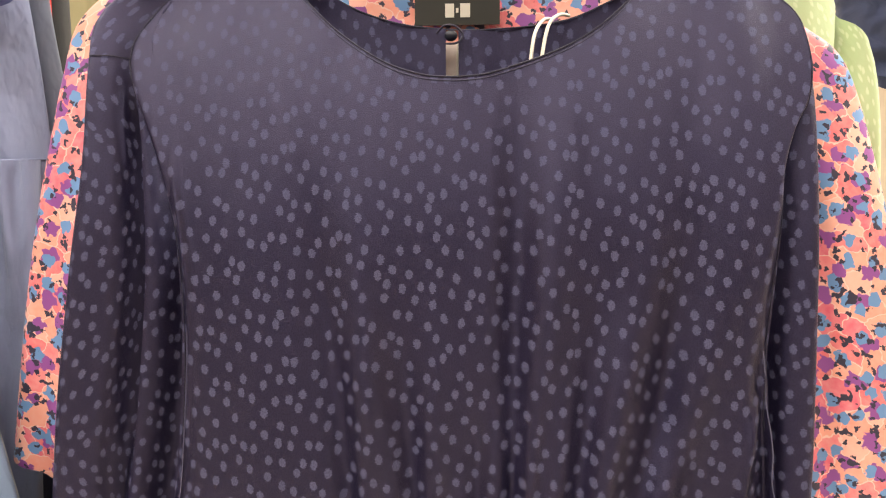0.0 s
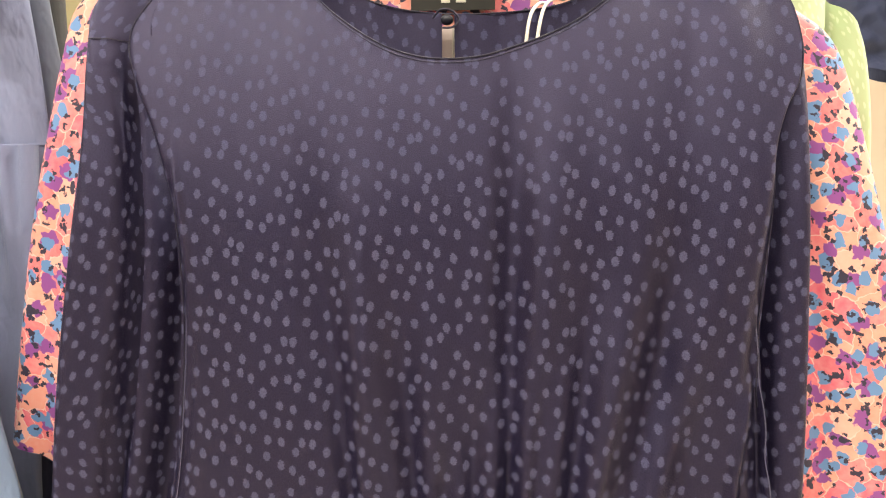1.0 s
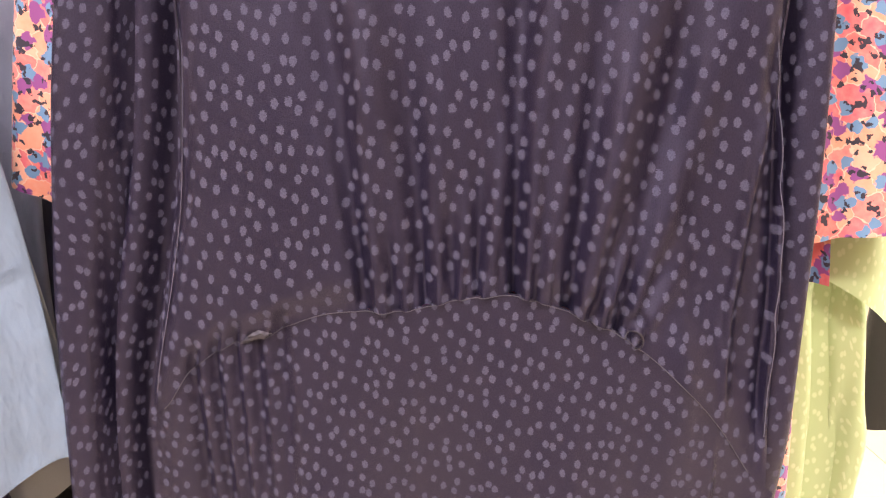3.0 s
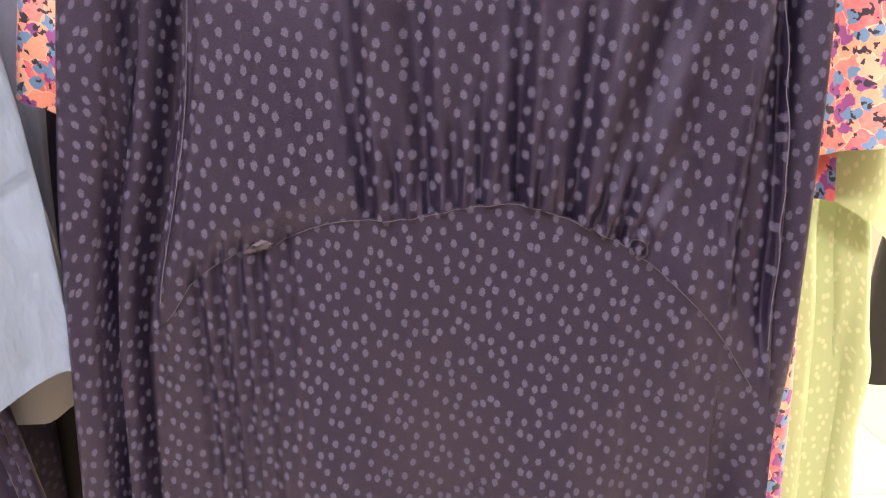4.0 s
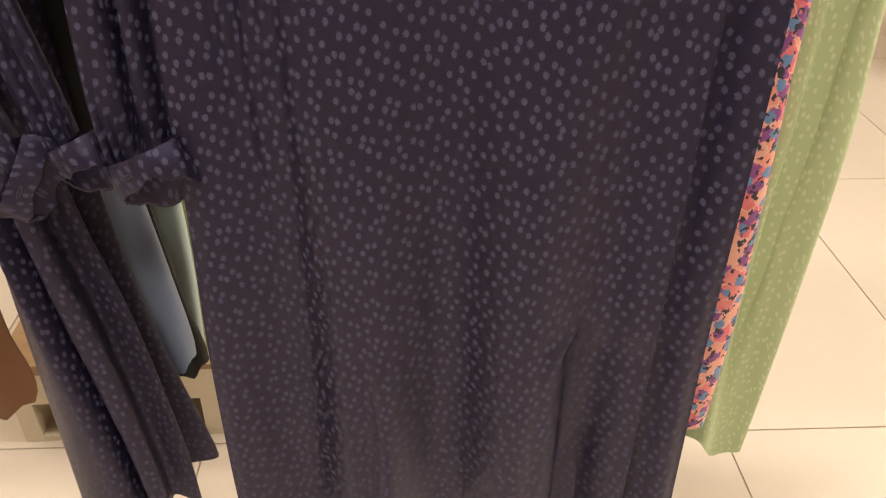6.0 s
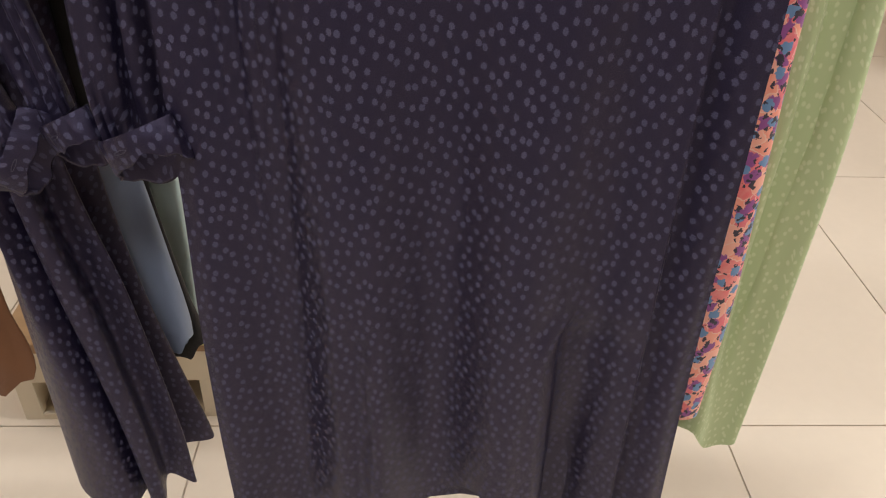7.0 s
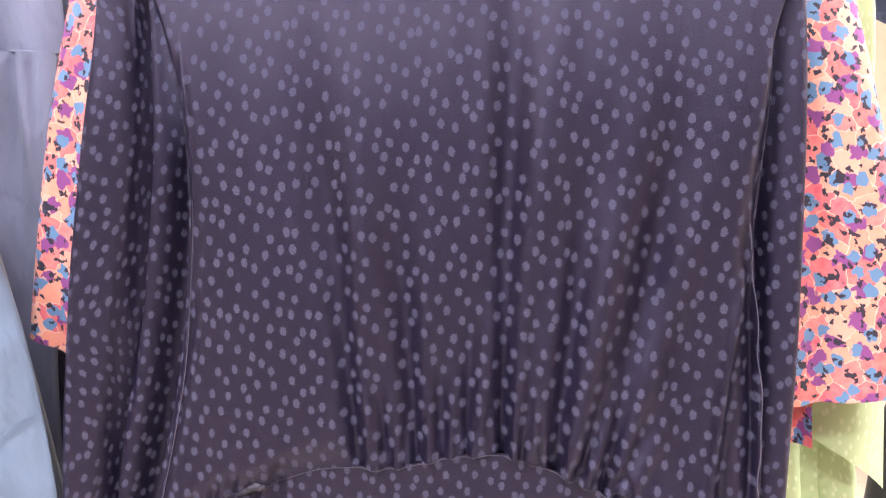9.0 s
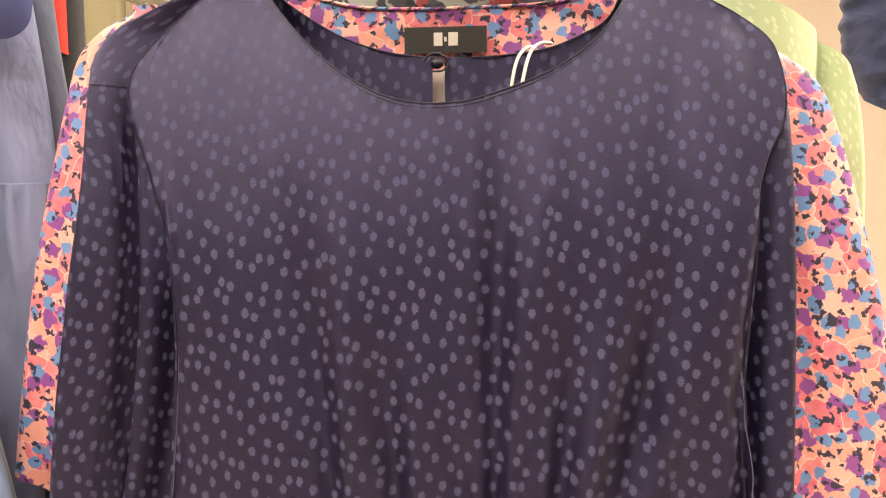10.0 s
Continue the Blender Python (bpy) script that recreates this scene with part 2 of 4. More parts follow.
oak = solid("oak_board", (0.32, 0.20, 0.10), 0.5, 0.0, 5.0, 0.35, (0.6, 8, 8), 0.1)
lamp_glow = bpy.data.materials.new("lamp_diffuser")
lamp_glow.use_nodes = True
lamp_glow.node_tree.nodes["Principled BSDF"].inputs["Emission Color"].default_value = (1, 0.9, 0.78, 1)
lamp_glow.node_tree.nodes["Principled BSDF"].inputs["Emission Strength"].default_value = 4.0


# ---- mesh helpers ----
def part(name, bm, mat, parent=None, label="", smooth=True):
    me = bpy.data.meshes.new(name)
    bm.to_mesh(me)
    bm.free()
    return placed(name, me, mat, parent, label, smooth)


def placed(name, me, mat, parent=None, label="", smooth=True):
    me.materials.append(mat)
    me.polygons.foreach_set("use_smooth", [smooth] * len(me.polygons))
    ob = new(name, me)
    if parent:
        ob.parent = parent
        ob.matrix_parent_inverse = parent.matrix_basis.inverted()
    if label:
        ob["label"] = label
    return ob


SHEETS = {}


def cloth_grid(name, grid, mat, parent=None, label="", keep=None, flat=None):
    """A sheet of cloth from an array rows x columns x 3; the texture runs by arc length from the middle column."""
    g = np.asarray(grid, float)
    rows, cols = g.shape[:2]
    du = np.zeros((rows, cols))
    du[:, 1:] = np.cumsum(np.linalg.norm(np.diff(g, axis=1), axis=2), axis=1)
    du -= du[:, cols // 2][:, None]
    dv = np.zeros((rows, cols))
    dv[1:] = np.cumsum(np.linalg.norm(np.diff(g, axis=0), axis=2), axis=0)
    dv = g[0, :, 2][None, :] - dv
    if flat is not None:
        du, dv = np.asarray(flat, float)
    faces = [(r * cols + c, (r + 1) * cols + c, (r + 1) * cols + c + 1, r * cols + c + 1)
             for r in range(rows - 1) for c in range(cols - 1) if keep is None or keep(r, c)]
    me = bpy.data.meshes.new(name)
    me.from_pydata(g.reshape(-1, 3).tolist(), [], faces)
    uv = me.uv_layers.new(name="UVMap")
    loops = np.zeros(len(me.loops), dtype=np.int32)
    me.loops.foreach_get("vertex_index", loops)
    flat = np.stack([du.ravel(), dv.ravel()], 1)[loops]
    uv.data.foreach_set("uv", flat.ravel())
    ob = placed(name, me, mat, parent, label)
    SHEETS[ob.name] = g
    return ob


def on_front(ob, x, z):
    """The front of a sheet or tube at x and z: its y there."""
    g = SHEETS[ob.name]
    d = (g[:, :, 0] - x) ** 2 + (g[:, :, 2] - z) ** 2 + 1e-4 * (g[:, :, 1] - g[:, :, 1].min())
    r, c = np.unravel_index(np.argmin(d), d.shape)
    return g[r, c, 1]


def cord(name, points, radius, mat, parent=None, label="", sides=8, closed=False):
    """A round cord through points, smoothed."""
    p = np.asarray(points, float)
    n = len(p)
    if not closed:
        t = np.linspace(0, n - 1, max(2, (n - 1) * 6 + 1))
        fine = []
        for s in t:
            k = min(int(s), n - 2)
            f = s - k
            a, b, c, d = p[max(k - 1, 0)], p[k], p[k + 1], p[min(k + 2, n - 1)]
            fine.append(0.5 * (2 * b + (c - a) * f + (2 * a - 5 * b + 4 * c - d) * f * f + (3 * b - a - 3 * c + d) * f ** 3))
        p = np.array(fine)
    rings = []
    for k in range(len(p)):
        ahead = p[(k + 1) % len(p)] if closed else p[min(k + 1, len(p) - 1)]
        behind = p[k - 1] if closed else p[max(k - 1, 0)]
        d = Vector(ahead - behind).normalized()
        side = d.cross(Vector((0.13, 0.98, 0.12))).normalized()
        up = side.cross(d)
        rings.append([list(Vector(p[k]) + radius * (math.cos(a) * side + math.sin(a) * up)) for a in np.linspace(0, 2 * math.pi, sides + 1)])
    if closed:
        rings.append(rings[0])
    return cloth_grid(name, rings, mat, parent, label)


def box(bm, x0, x1, y0, y1, z0, z1, bevel=0.0):
    made = bmesh.ops.create_cube(bm, size=1.0, matrix=Matrix.LocRotScale(((x0 + x1) / 2, (y0 + y1) / 2, (z0 + z1) / 2), None, (x1 - x0, y1 - y0, z1 - z0)))
    if bevel:
        edges = {e for v in made["verts"] for e in v.link_edges}
        bmesh.ops.bevel(bm, geom=list(edges), offset=bevel, segments=2, affect="EDGES", profile=0.7)
    return bm


def along(table, z):
    """A smooth value at height z from rows of (z, value), highest first."""
    n = len(table)
    z = min(max(z, table[-1][0]), table[0][0])
    k = 0
    while k < n - 2 and z < table[k + 1][0]:
        k += 1
    (z1, v1), (z0, v0) = table[k], table[k + 1]
    h = z1 - z0
    f = (z - z0) / h
    za, va = table[k + 2] if k + 2 < n else (z0, v0)
    zb, vb = table[k - 1] if k > 0 else (z1, v1)
    m0, m1 = (v1 - va) / (z1 - za), (vb - v0) / (zb - z0)
    return (2 * f ** 3 - 3 * f * f + 1) * v0 + (f ** 3 - 2 * f * f + f) * h * m0 + (3 * f * f - 2 * f ** 3) * v1 + (f ** 3 - f * f) * h * m1


def bell(d, w):
    return math.exp(-(d / w) ** 2)


def smooth01(a, b, v):
    f = min(max((v - a) / (b - a), 0), 1)
    return f * f * (3 - 2 * f)


def thing(name, place, label, category, group=""):
    ob = new(name)
    ob.matrix_basis = Matrix.Translation(place)
    return tagged(ob, label, category, group)


# ---- room ----
RX0, RX1, RY0, RY1 = -3.2, 3.4, -1.9, 4.2
TILE, TURNED = 0.89, radians(7.5)
floor = tagged(part("floor", box(bmesh.new(), RX0, RX1, RY0, RY1, -0.12, -0.004), grout, smooth=False), "cream ceramic shop floor with thin grey-brown joints", "floor", kind="structure")
# wall_south stays out of view; its dark brown is added to dim reflections
for name, x0, x1, y0, y1 in (("wall_north", RX0, RX1, RY1, RY1 + 0.15), ("wall_south", RX0, RX1, RY0 - 0.15, RY0), ("wall_west", RX0 - 0.15, RX0, RY0, RY1), ("wall_east", RX1, RX1 + 0.15, RY0, RY1)):
    tagged(part(name, box(bmesh.new(), x0, x1, y0, y1, 0.0, CEIL), unseen_dark_wall if name == "wall_south" else wall_paint, smooth=False), "plain unseen shop wall, made dark brown to dim reflections" if name == "wall_south" else "plain beige painted shop wall", "wall", kind="structure")
tagged(part("ceiling", box(bmesh.new(), RX0, RX1, RY0, RY1, CEIL, CEIL + 0.12), ceiling_paint, smooth=False), "white painted shop ceiling", "ceiling", kind="structure")
for lx, ly, power in LAMPS:
    fixture = thing("ceiling_light", (lx, ly, CEIL), "white rectangular ceiling light, switched on", "ceiling light", "shop ceiling lights")
    bm = bmesh.new()
    for x0, x1, y0, y1 in ((-0.48, 0.48, -0.18, -0.155), (-0.48, 0.48, 0.155, 0.18), (-0.48, -0.455, -0.155, 0.155), (0.455, 0.48, -0.155, 0.155)):
        box(bm, lx + x0, lx + x1, ly + y0, ly + y1, CEIL - 0.045, CEIL)
    part("frame", bm, ceiling_paint, fixture, smooth=False)
    part("diffuser", box(bmesh.new(), lx - 0.453, lx + 0.453, ly - 0.153, ly + 0.153, CEIL - 0.03, CEIL - 0.01), lamp_glow, fixture, smooth=False)


# ---- garment builders ----
def ripple(seed, x, z, fine=1.0):
    """Soft uneven draping of hanging cloth, in metres."""
    return 0.0035 * noise.noise((x * 22 * fine + seed * 7.3, z * 2.6, seed)) + 0.0012 * noise.noise((x * 60 * fine, z * 9 + seed, seed * 3.1))


green_folds_ref = [0]


def shell(name, mat, parent, left, right, y_front, depth, z_top, z_bottom, folds=None, rows=70, cols=110, seed=1, power=2.6, label="", wave=0.0, back_rows=True):
    """The tube of a hanging garment: left, right, y_front, depth are functions of z; z_top and z_bottom of x."""
    grid = []
    for r in range(rows + 1):
        v = r / rows
        line = []
        for c in range(cols + 1):
            a = math.pi * 2 * c / cols
            ca, sa = math.cos(a), math.sin(a)
            k = math.copysign(abs(ca) ** (2 / power), ca)
            across = 0.5 - 0.5 * k
            x = left(1.2) + across * (right(1.2) - left(1.2))
            for _ in range(3):
                z = z_top(x) + v * (z_bottom(x) - z_top(x))
                x = left(z) + across * (right(z) - left(z))
            d = depth(z) / 2
            y = y_front(z) + d - d * math.copysign(abs(sa) ** (2 / power), sa)
            front = max(sa, 0) ** 0.5
            y += front * (ripple(seed, x, z) + (folds(x, z) if folds else 0))
            if sa < 0 and folds is green_folds_ref[0]:
                y += 0.115 * smooth01(0.215, 0.03, x)
            if sa < 0:
                y += ripple(seed + 4, x, z) * (-sa) ** 0.5
            x += wave * v * math.sin(z * 21 + seed)
            line.append((x, y, z))
        grid.append(line)
    return cloth_grid(name, grid, mat, parent, label)


def sleeve(name, mat, parent, outer, inner, y_outer, y_inner, thick, z_top, z_bottom, grooves=(), rows=80, cols=64, seed=2, gather=0.0, slant=0.0, label="", y_of=None):
    """A hanging sleeve: a flattened tube with lengthwise grooves (share of the width, depth, width)."""
    grid, us, vs = [], [], []
    for r in range(rows + 1):
        v = r / rows
        line = []
        z_mid = z_top + (z_bottom - z_top) * v
        plain = []
        for c in range(cols + 1):
            a = 2 * math.pi * c / cols
            ca, sa = math.cos(a), math.sin(a)
            across = 0.5 - 0.5 * math.copysign(abs(ca) ** 0.8, ca)
            z = z_top + (z_bottom + slant * (across - 0.5) - z_top) * v
            x = outer(z) + across * (inner(z) - outer(z))
            th = thick(z)
            y = y_outer + (y_inner - y_outer) * across - 0.5 * th * math.copysign(abs(sa) ** 0.8, sa)
            base = y
            if y_of:
                y += y_of(z) - 0.5
            before = y
            if sa > 0:
                for share, deep, wide in grooves:
                    wobble = 0.05 * math.sin(z * 9 + share * 20)
                    y += deep * bell(across - share - wobble, wide) * sa ** 0.4 * smooth01(z_top - 0.07, z_top - 0.14, z)
                base += y - before
                y += 0.6 * ripple(seed, x, z) * sa ** 0.5
                y += gather * smooth01(0.86, 1.0, v) * math.sin(across * 56 + 2 * noise.noise((across * 9, seed, 0))) * sa ** 0.5
            plain.append((x, base))
            line.append((x, y, z))
        run = np.concatenate([[0], np.cumsum(np.hypot(*np.diff(np.array(plain), axis=0).T))])
        us.append(run - run[cols // 4] + 0.37 * seed)
        vs.append([z_mid] * (cols + 1))
        grid.append(line)
    return cloth_grid(name, grid, mat, parent, label, flat=(np.array(us) * 1.08, np.array(vs) * 1.08))


def cuff(parent, centre, wide, deep, high, tilt, mat, seed=1, yaw=0.0, flare=1.15):
    """A gathered sleeve's band: an open crumpled ring of double cloth, with a stitched buttonhole."""
    m = Matrix.Translation(centre) @ Euler((radians(-8), radians(tilt), radians(yaw))).to_matrix().to_4x4()
    grid = []
    profile = [(0.0, 1.0), (0.08, 1.03), (0.5, (1 + flare) / 2 + 0.03), (0.95, flare), (1.0, flare - 0.03), (0.95, flare - 0.09), (0.5, (1 + flare) / 2 - 0.06), (0.05, 0.9)]
    for share, size in profile:
        line = []
        for c in range(57):
            a = 2 * math.pi * c / 56
            n = 1 + 0.14 * noise.noise((math.cos(a) * 2.2 + seed, math.sin(a) * 2.2, share * 1.5)) + 0.13 * noise.noise((math.cos(a) * 4 + seed, math.sin(a) * 4, share * 4))
            line.append(list(m @ Vector((wide * size * n * math.cos(a), -deep * size * n * math.sin(a), -high * share * (1.3 - 0.5 * math.sin(a)) + 0.007 * noise.noise((math.cos(a) * 1.7, math.sin(a) * 1.7 + seed, 4)) * share))))
        grid.append(line)
    band = cloth_grid("cuff", grid, mat, parent)
    cord("buttonhole", [list(m @ Vector((wide * (-0.25 + 0.16 * math.cos(a)), -deep * 1.06, -high * (0.42 + 0.05 * math.sin(a))))) for a in np.linspace(0, 2 * math.pi, 14)], 0.00025, navy_thread, band, closed=True)
    return band


def hook_and_hanger(parent_label, x, y, z_neck, half, rail_z, drop=0.05):
    """A moulded shop hanger with its wire hook over the rail."""
    hang = thing("clothes_hanger", (x, y, z_neck), parent_label, "hanger", "hangers on the rails")
    pts = [(x - half, y, z_neck - 0.004), (x - half * 0.55, y, z_neck + 0.008), (x - 0.02, y, z_neck + 0.024), (x + 0.02, y, z_neck + 0.024), (x + half * 0.55, y, z_neck + 0.008), (x + half, y, z_neck - 0.004)]
    cord("shoulder_bar", pts, 0.005, black_plastic, hang)
    top = rail_z + 0.0125
    hook = [(x, y, z_neck + 0.02), (x, y, rail_z - 0.03), (x + 0.012, y, rail_z - 0.012), (x + 0.0165, y, rail_z), (x + 0.012, y, top - 0.001), (x, y, top + 0.004), (x - 0.012, y, top - 0.001), (x - 0.016, y, rail_z)]
    cord("hook", hook, 0.0017, chrome, hang, "bent chrome wire hook")
    return hang


def clothes_rail(x, y0, y1, z):
    rail = thing("clothes_rail", (x, y1, 0), "chrome clothes rail arm on a post with a flat foot", "clothes rail", "clothes rails")
    bm = bmesh.new()
    bmesh.ops.create_cone(bm, cap_ends=True, segments=24, radius1=0.0125, radius2=0.0125, depth=y1 - y0, matrix=pose(x, (y0 + y1) / 2, z, 90, 0, 0))
    part("arm", bm, chrome, rail)
    bm = bmesh.new()
    bmesh.ops.create_cone(bm, cap_ends=True, segments=24, radius1=0.016, radius2=0.016, depth=z + 0.02, matrix=pose(x, y1, (z + 0.02) / 2))
    part("post", bm, chrome, rail)
    part("foot", box(bmesh.new(), x - 0.12, x + 0.12, y1 - 0.12, y1 + 0.12, 0.0, 0.008, 0.002), chrome, rail)
    return rail


RAIL = 1.60
clothes_rail(0.012, 0.40, 1.75, RAIL)
clothes_rail(-0.50, 0.40, 1.75, RAIL)

# ---- the navy dotted dress ----
dress = thing("dress", (0.01, 0.52, 0.33), "long navy satin dress with woven dots and gathered waist", "dress", "dresses on the rails")
hook_and_hanger("black plastic clothes hanger inside the navy dotted dress", 0.0095, 0.553, 1.488, 0.122, RAIL)

BODY_L = [(1.482, -0.114), (1.473, -0.125), (1.454, -0.1445), (1.440, -0.160), (1.425, -0.173), (1.413, -0.179), (1.398, -0.182), (1.377, -0.178), (1.350, -0.170), (1.329, -0.165), (1.303, -0.160), (1.27, -0.158), (1.22, -0.159), (1.134, -0.168), (0.989, -0.197), (0.9, -0.201)]
BODY_R = [(1.478, 0.134), (1.466, 0.145), (1.451, 0.167), (1.435, 0.1915), (1.419, 0.2065), (1.395, 0.212), (1.372, 0.211), (1.358, 0.205), (1.336, 0.200), (1.308, 0.199), (1.259, 0.195), (1.206, 0.192), (1.16, 0.197), (1.09, 0.203), (0.976, 0.205), (0.9, 0.205)]
SKIRT_L = [(1.05, -0.19), (0.99, -0.196), (0.885, -0.200), (0.70, -0.200), (0.552, -0.201), (0.30, -0.195)]
SKIRT_R = [(1.05, 0.208), (0.96, 0.210), (0.872, 0.210), (0.774, 0.210), (0.616, 0.212), (0.386, 0.218), (0.30, 0.22)]


def waist(x):
    t = [(-0.21, 0.985), (-0.199, 0.989), (-0.178, 1.007), (-0.166, 1.026), (-0.135, 1.047), (-0.120, 1.048), (-0.093, 1.062), (-0.066, 1.070), (-0.022, 1.073), (0.008, 1.079), (0.044, 1.082), (0.080, 1.071), (0.117, 1.052), (0.147, 1.027), (0.172, 0.998), (0.196, 0.962), (0.215, 0.945)]
    return along([(-x_, z_) for x_, z_ in t], -x)


# gathers that run up from the waist seam: x at the seam, x at the top, height of the top, depth, width
GATHERS = [(-0.047, -0.075, 1.33, 0.0085, 0.0065), (-0.028, -0.045, 1.19, 0.004, 0.004), (-0.010, -0.026, 1.26, 0.006, 0.0055), (0.006, 0.002, 1.15, 0.004, 0.003), (0.021, 0.024, 1.20, 0.005, 0.004),
           (0.043, 0.048, 1.40, 0.0085, 0.006), (0.056, 0.064, 1.22, 0.004, 0.0035), (0.076, 0.098, 1.30, 0.008, 0.0055), (0.090, 0.118, 1.17, 0.0045, 0.0035), (0.106, 0.148, 1.31, 0.008, 0.0055), (0.113, 0.135, 1.12, 0.005, 0.003)]


SIDE_RIDGE = [(1.207, 0.189), (1.175, 0.182), (1.142, 0.178), (1.108, 0.176), (1.073, 0.174), (0.97, 0.172)]
SIDE_EDGE = [(1.27, 0.185), (1.232, 0.187), (1.191, 0.192), (1.159, 0.196), (1.109, 0.2), (1.074, 0.201), (0.97, 0.201)]


def bodice_folds(x, z):
    y, zw = 0.0, waist(x)
    for xb, xt, zt, deep, wide in GATHERS:
        f = (z - zw) / (zt - zw)
        if -0.2 < f < 1.15:
            xc = xb + (xt - xb) * f
            fade = smooth01(1.15, 0.55, f) if f > 0.5 else 1.0
            w = wide * (0.68 + 1.6 * max(f, 0))
            y += 1.0 * deep * fade * (bell(x - xc, w) - 0.6 * bell(x - xc - 2.0 * w, w * 1.1))
    near = smooth01(0.055, 0.0, z - zw) * smooth01(-0.075, -0.035, x) * smooth01(0.128, 0.112, x)
    y += 0.0009 * near * math.sin(x * 950 + 3 * noise.noise((x * 60, 2, 0)))
    y += 0.005 * bell(x - 0.165 + 0.3 * (z - 1.1), 0.018) * smooth01(1.32, 1.12, z)
    y += 0.004 * math.sin(x * 44 + 1.3) * smooth01(1.33, 1.12, z)
    y -= 0.005 * bell(x + 0.119 - 0.4 * (z - 1.052), 0.008) * bell(z - 1.055, 0.006)
    ring = math.hypot(x - 0.118, (z - 1.061) * 0.8)
    y += 0.004 * bell(ring - 0.006, 0.0018) - 0.002 * bell(ring, 0.003)
    # the side folds in: a ridge, a shaded hollow, then the turned edge
    ridge, turned = along(SIDE_RIDGE, z), along(SIDE_EDGE, z)
    y -= 0.004 * bell(x - ridge, 0.003) * smooth01(1.23, 1.17, z)
    y += 0.008 * smooth01(ridge, ridge + 0.008, x) * smooth01(turned, turned - 0.003, x) * smooth01(1.205, 1.12, z) * smooth01(0.0, 0.07, z - zw)
    y -= 0.006 * bell(x - turned - 0.001, 0.0024) * smooth01(1.27, 1.2, z)
    y -= 0.004 * bell(x - along([(1.34, -0.154), (1.27, -0.1475), (1.20, -0.153), (1.134, -0.163), (0.99, -0.191)], z), 0.0022) * smooth01(1.36, 1.3, z)
    y -= 0.004 * bell(x + 0.12 - 0.15 * (z - 1.1), 0.03) * smooth01(1.4, 1.15, z)
    return y


def body_y(z):
    return 0.500 + 0.052 * (max(z - 1.27, 0) / 0.21) ** 2.2


def cloth_run(z):
    """Length of cloth down the front at height z, following its backward slope."""
    zs = np.linspace(0.2, 1.5, 400)
    ys = np.array([body_y(q) for q in zs])
    run = 0.2 + np.concatenate([[0], np.cumsum(np.hypot(np.diff(zs), np.diff(ys)))])
    return np.interp(z, zs, run)


def front_grid(left, right, top, bottom, folds, rows, cols, seed, y_of, edge=0.014, top_curve=None):
    """The front of a garment with its cloth coordinates. top_curve: rows of (share, x, z) along a shaped upper edge."""
    grid = []
    for r in range(rows + 1):
        v = r / rows
        line = []
        for c in range(cols + 1):
            u = c / cols
            if top_curve:
                xt = along([(-q[0], q[1]) for q in top_curve], -u)
                zt = along([(-q[0], q[2]) for q in top_curve], -u)
                share = (xt - along(left, zt)) / (along(right, zt) - along(left, zt))
                xb = along(left, 1.0) + u * (along(right, 1.0) - along(left, 1.0))
                for _ in range(3):
                    zb = bottom(xb)
                    xb = along(left, zb) + u * (along(right, zb) - along(left, zb))
                z = zt + v * (zb - zt)
                f = smooth01(0.0, 0.5, v)
                w = share * (1 - f) + u * f
                x = xt if v == 0 else along(left, z) + w * (along(right, z) - along(left, z))
            else:
                x = -0.17 + u * 0.37
                for _ in range(4):
                    z = top(x) + v * (bottom(x) - top(x))
                    x = along(left, z) + u * (along(right, z) - along(left, z))
            roll = edge * (smooth01(0.055, 0.0, u) ** 2 + smooth01(0.945, 1.0, u) ** 2) * (smooth01(0.0, 0.15, v) if top_curve else 1)
            y = y_of(z) + folds(x, z) + ripple(seed, x, z) + roll
            line.append((x, y, z))
        grid.append(line)
    g = np.array(grid)
    return g, (g[:, :, 0] * 1.03, cloth_run(g[:, :, 2]))


TOP = [(0, -0.182, 1.400), (0.03, -0.179, 1.413), (0.06, -0.165, 1.433), (0.09, -0.144, 1.454), (0.115, -0.124, 1.473), (0.13, -0.113, 1.482), (0.15, -0.103, 1.466), (0.175, -0.092, 1.450), (0.215, -0.073, 1.4285),
       (0.27, -0.055, 1.412), (0.335, -0.031, 1.3965), (0.39, -0.010, 1.389), (0.44, 0.009, 1.387), (0.49, 0.028, 1.3885), (0.54, 0.046, 1.3935), (0.60, 0.068, 1.401), (0.65, 0.087, 1.4105), (0.70, 0.106, 1.4255), (0.73, 0.117, 1.440),
       (0.755, 0.126, 1.458), (0.775, 0.132, 1.478), (0.80, 0.143, 1.466), (0.84, 0.164, 1.451), (0.90, 0.189, 1.435), (0.95, 0.205, 1.419), (1, 0.211, 1.395)]
bodice_grid, bodice_flat = front_grid(BODY_L, BODY_R, None, waist, bodice_folds, 120, 280, 1, body_y, top_curve=TOP)
HEM = [(-0.20, 0.318), (-0.11, 0.326), (-0.085, 0.338), (-0.076, 0.366), (-0.053, 0.380), (-0.02, 0.370), (-0.005, 0.369), (0.012, 0.382), (0.030, 0.404), (0.045, 0.410), (0.060, 0.392), (0.074, 0.360), (0.09, 0.322), (0.16, 0.312), (0.22, 0.318)]


def hem(x):
    return along([(-x_, z_) for x_, z_ in HEM], -x)


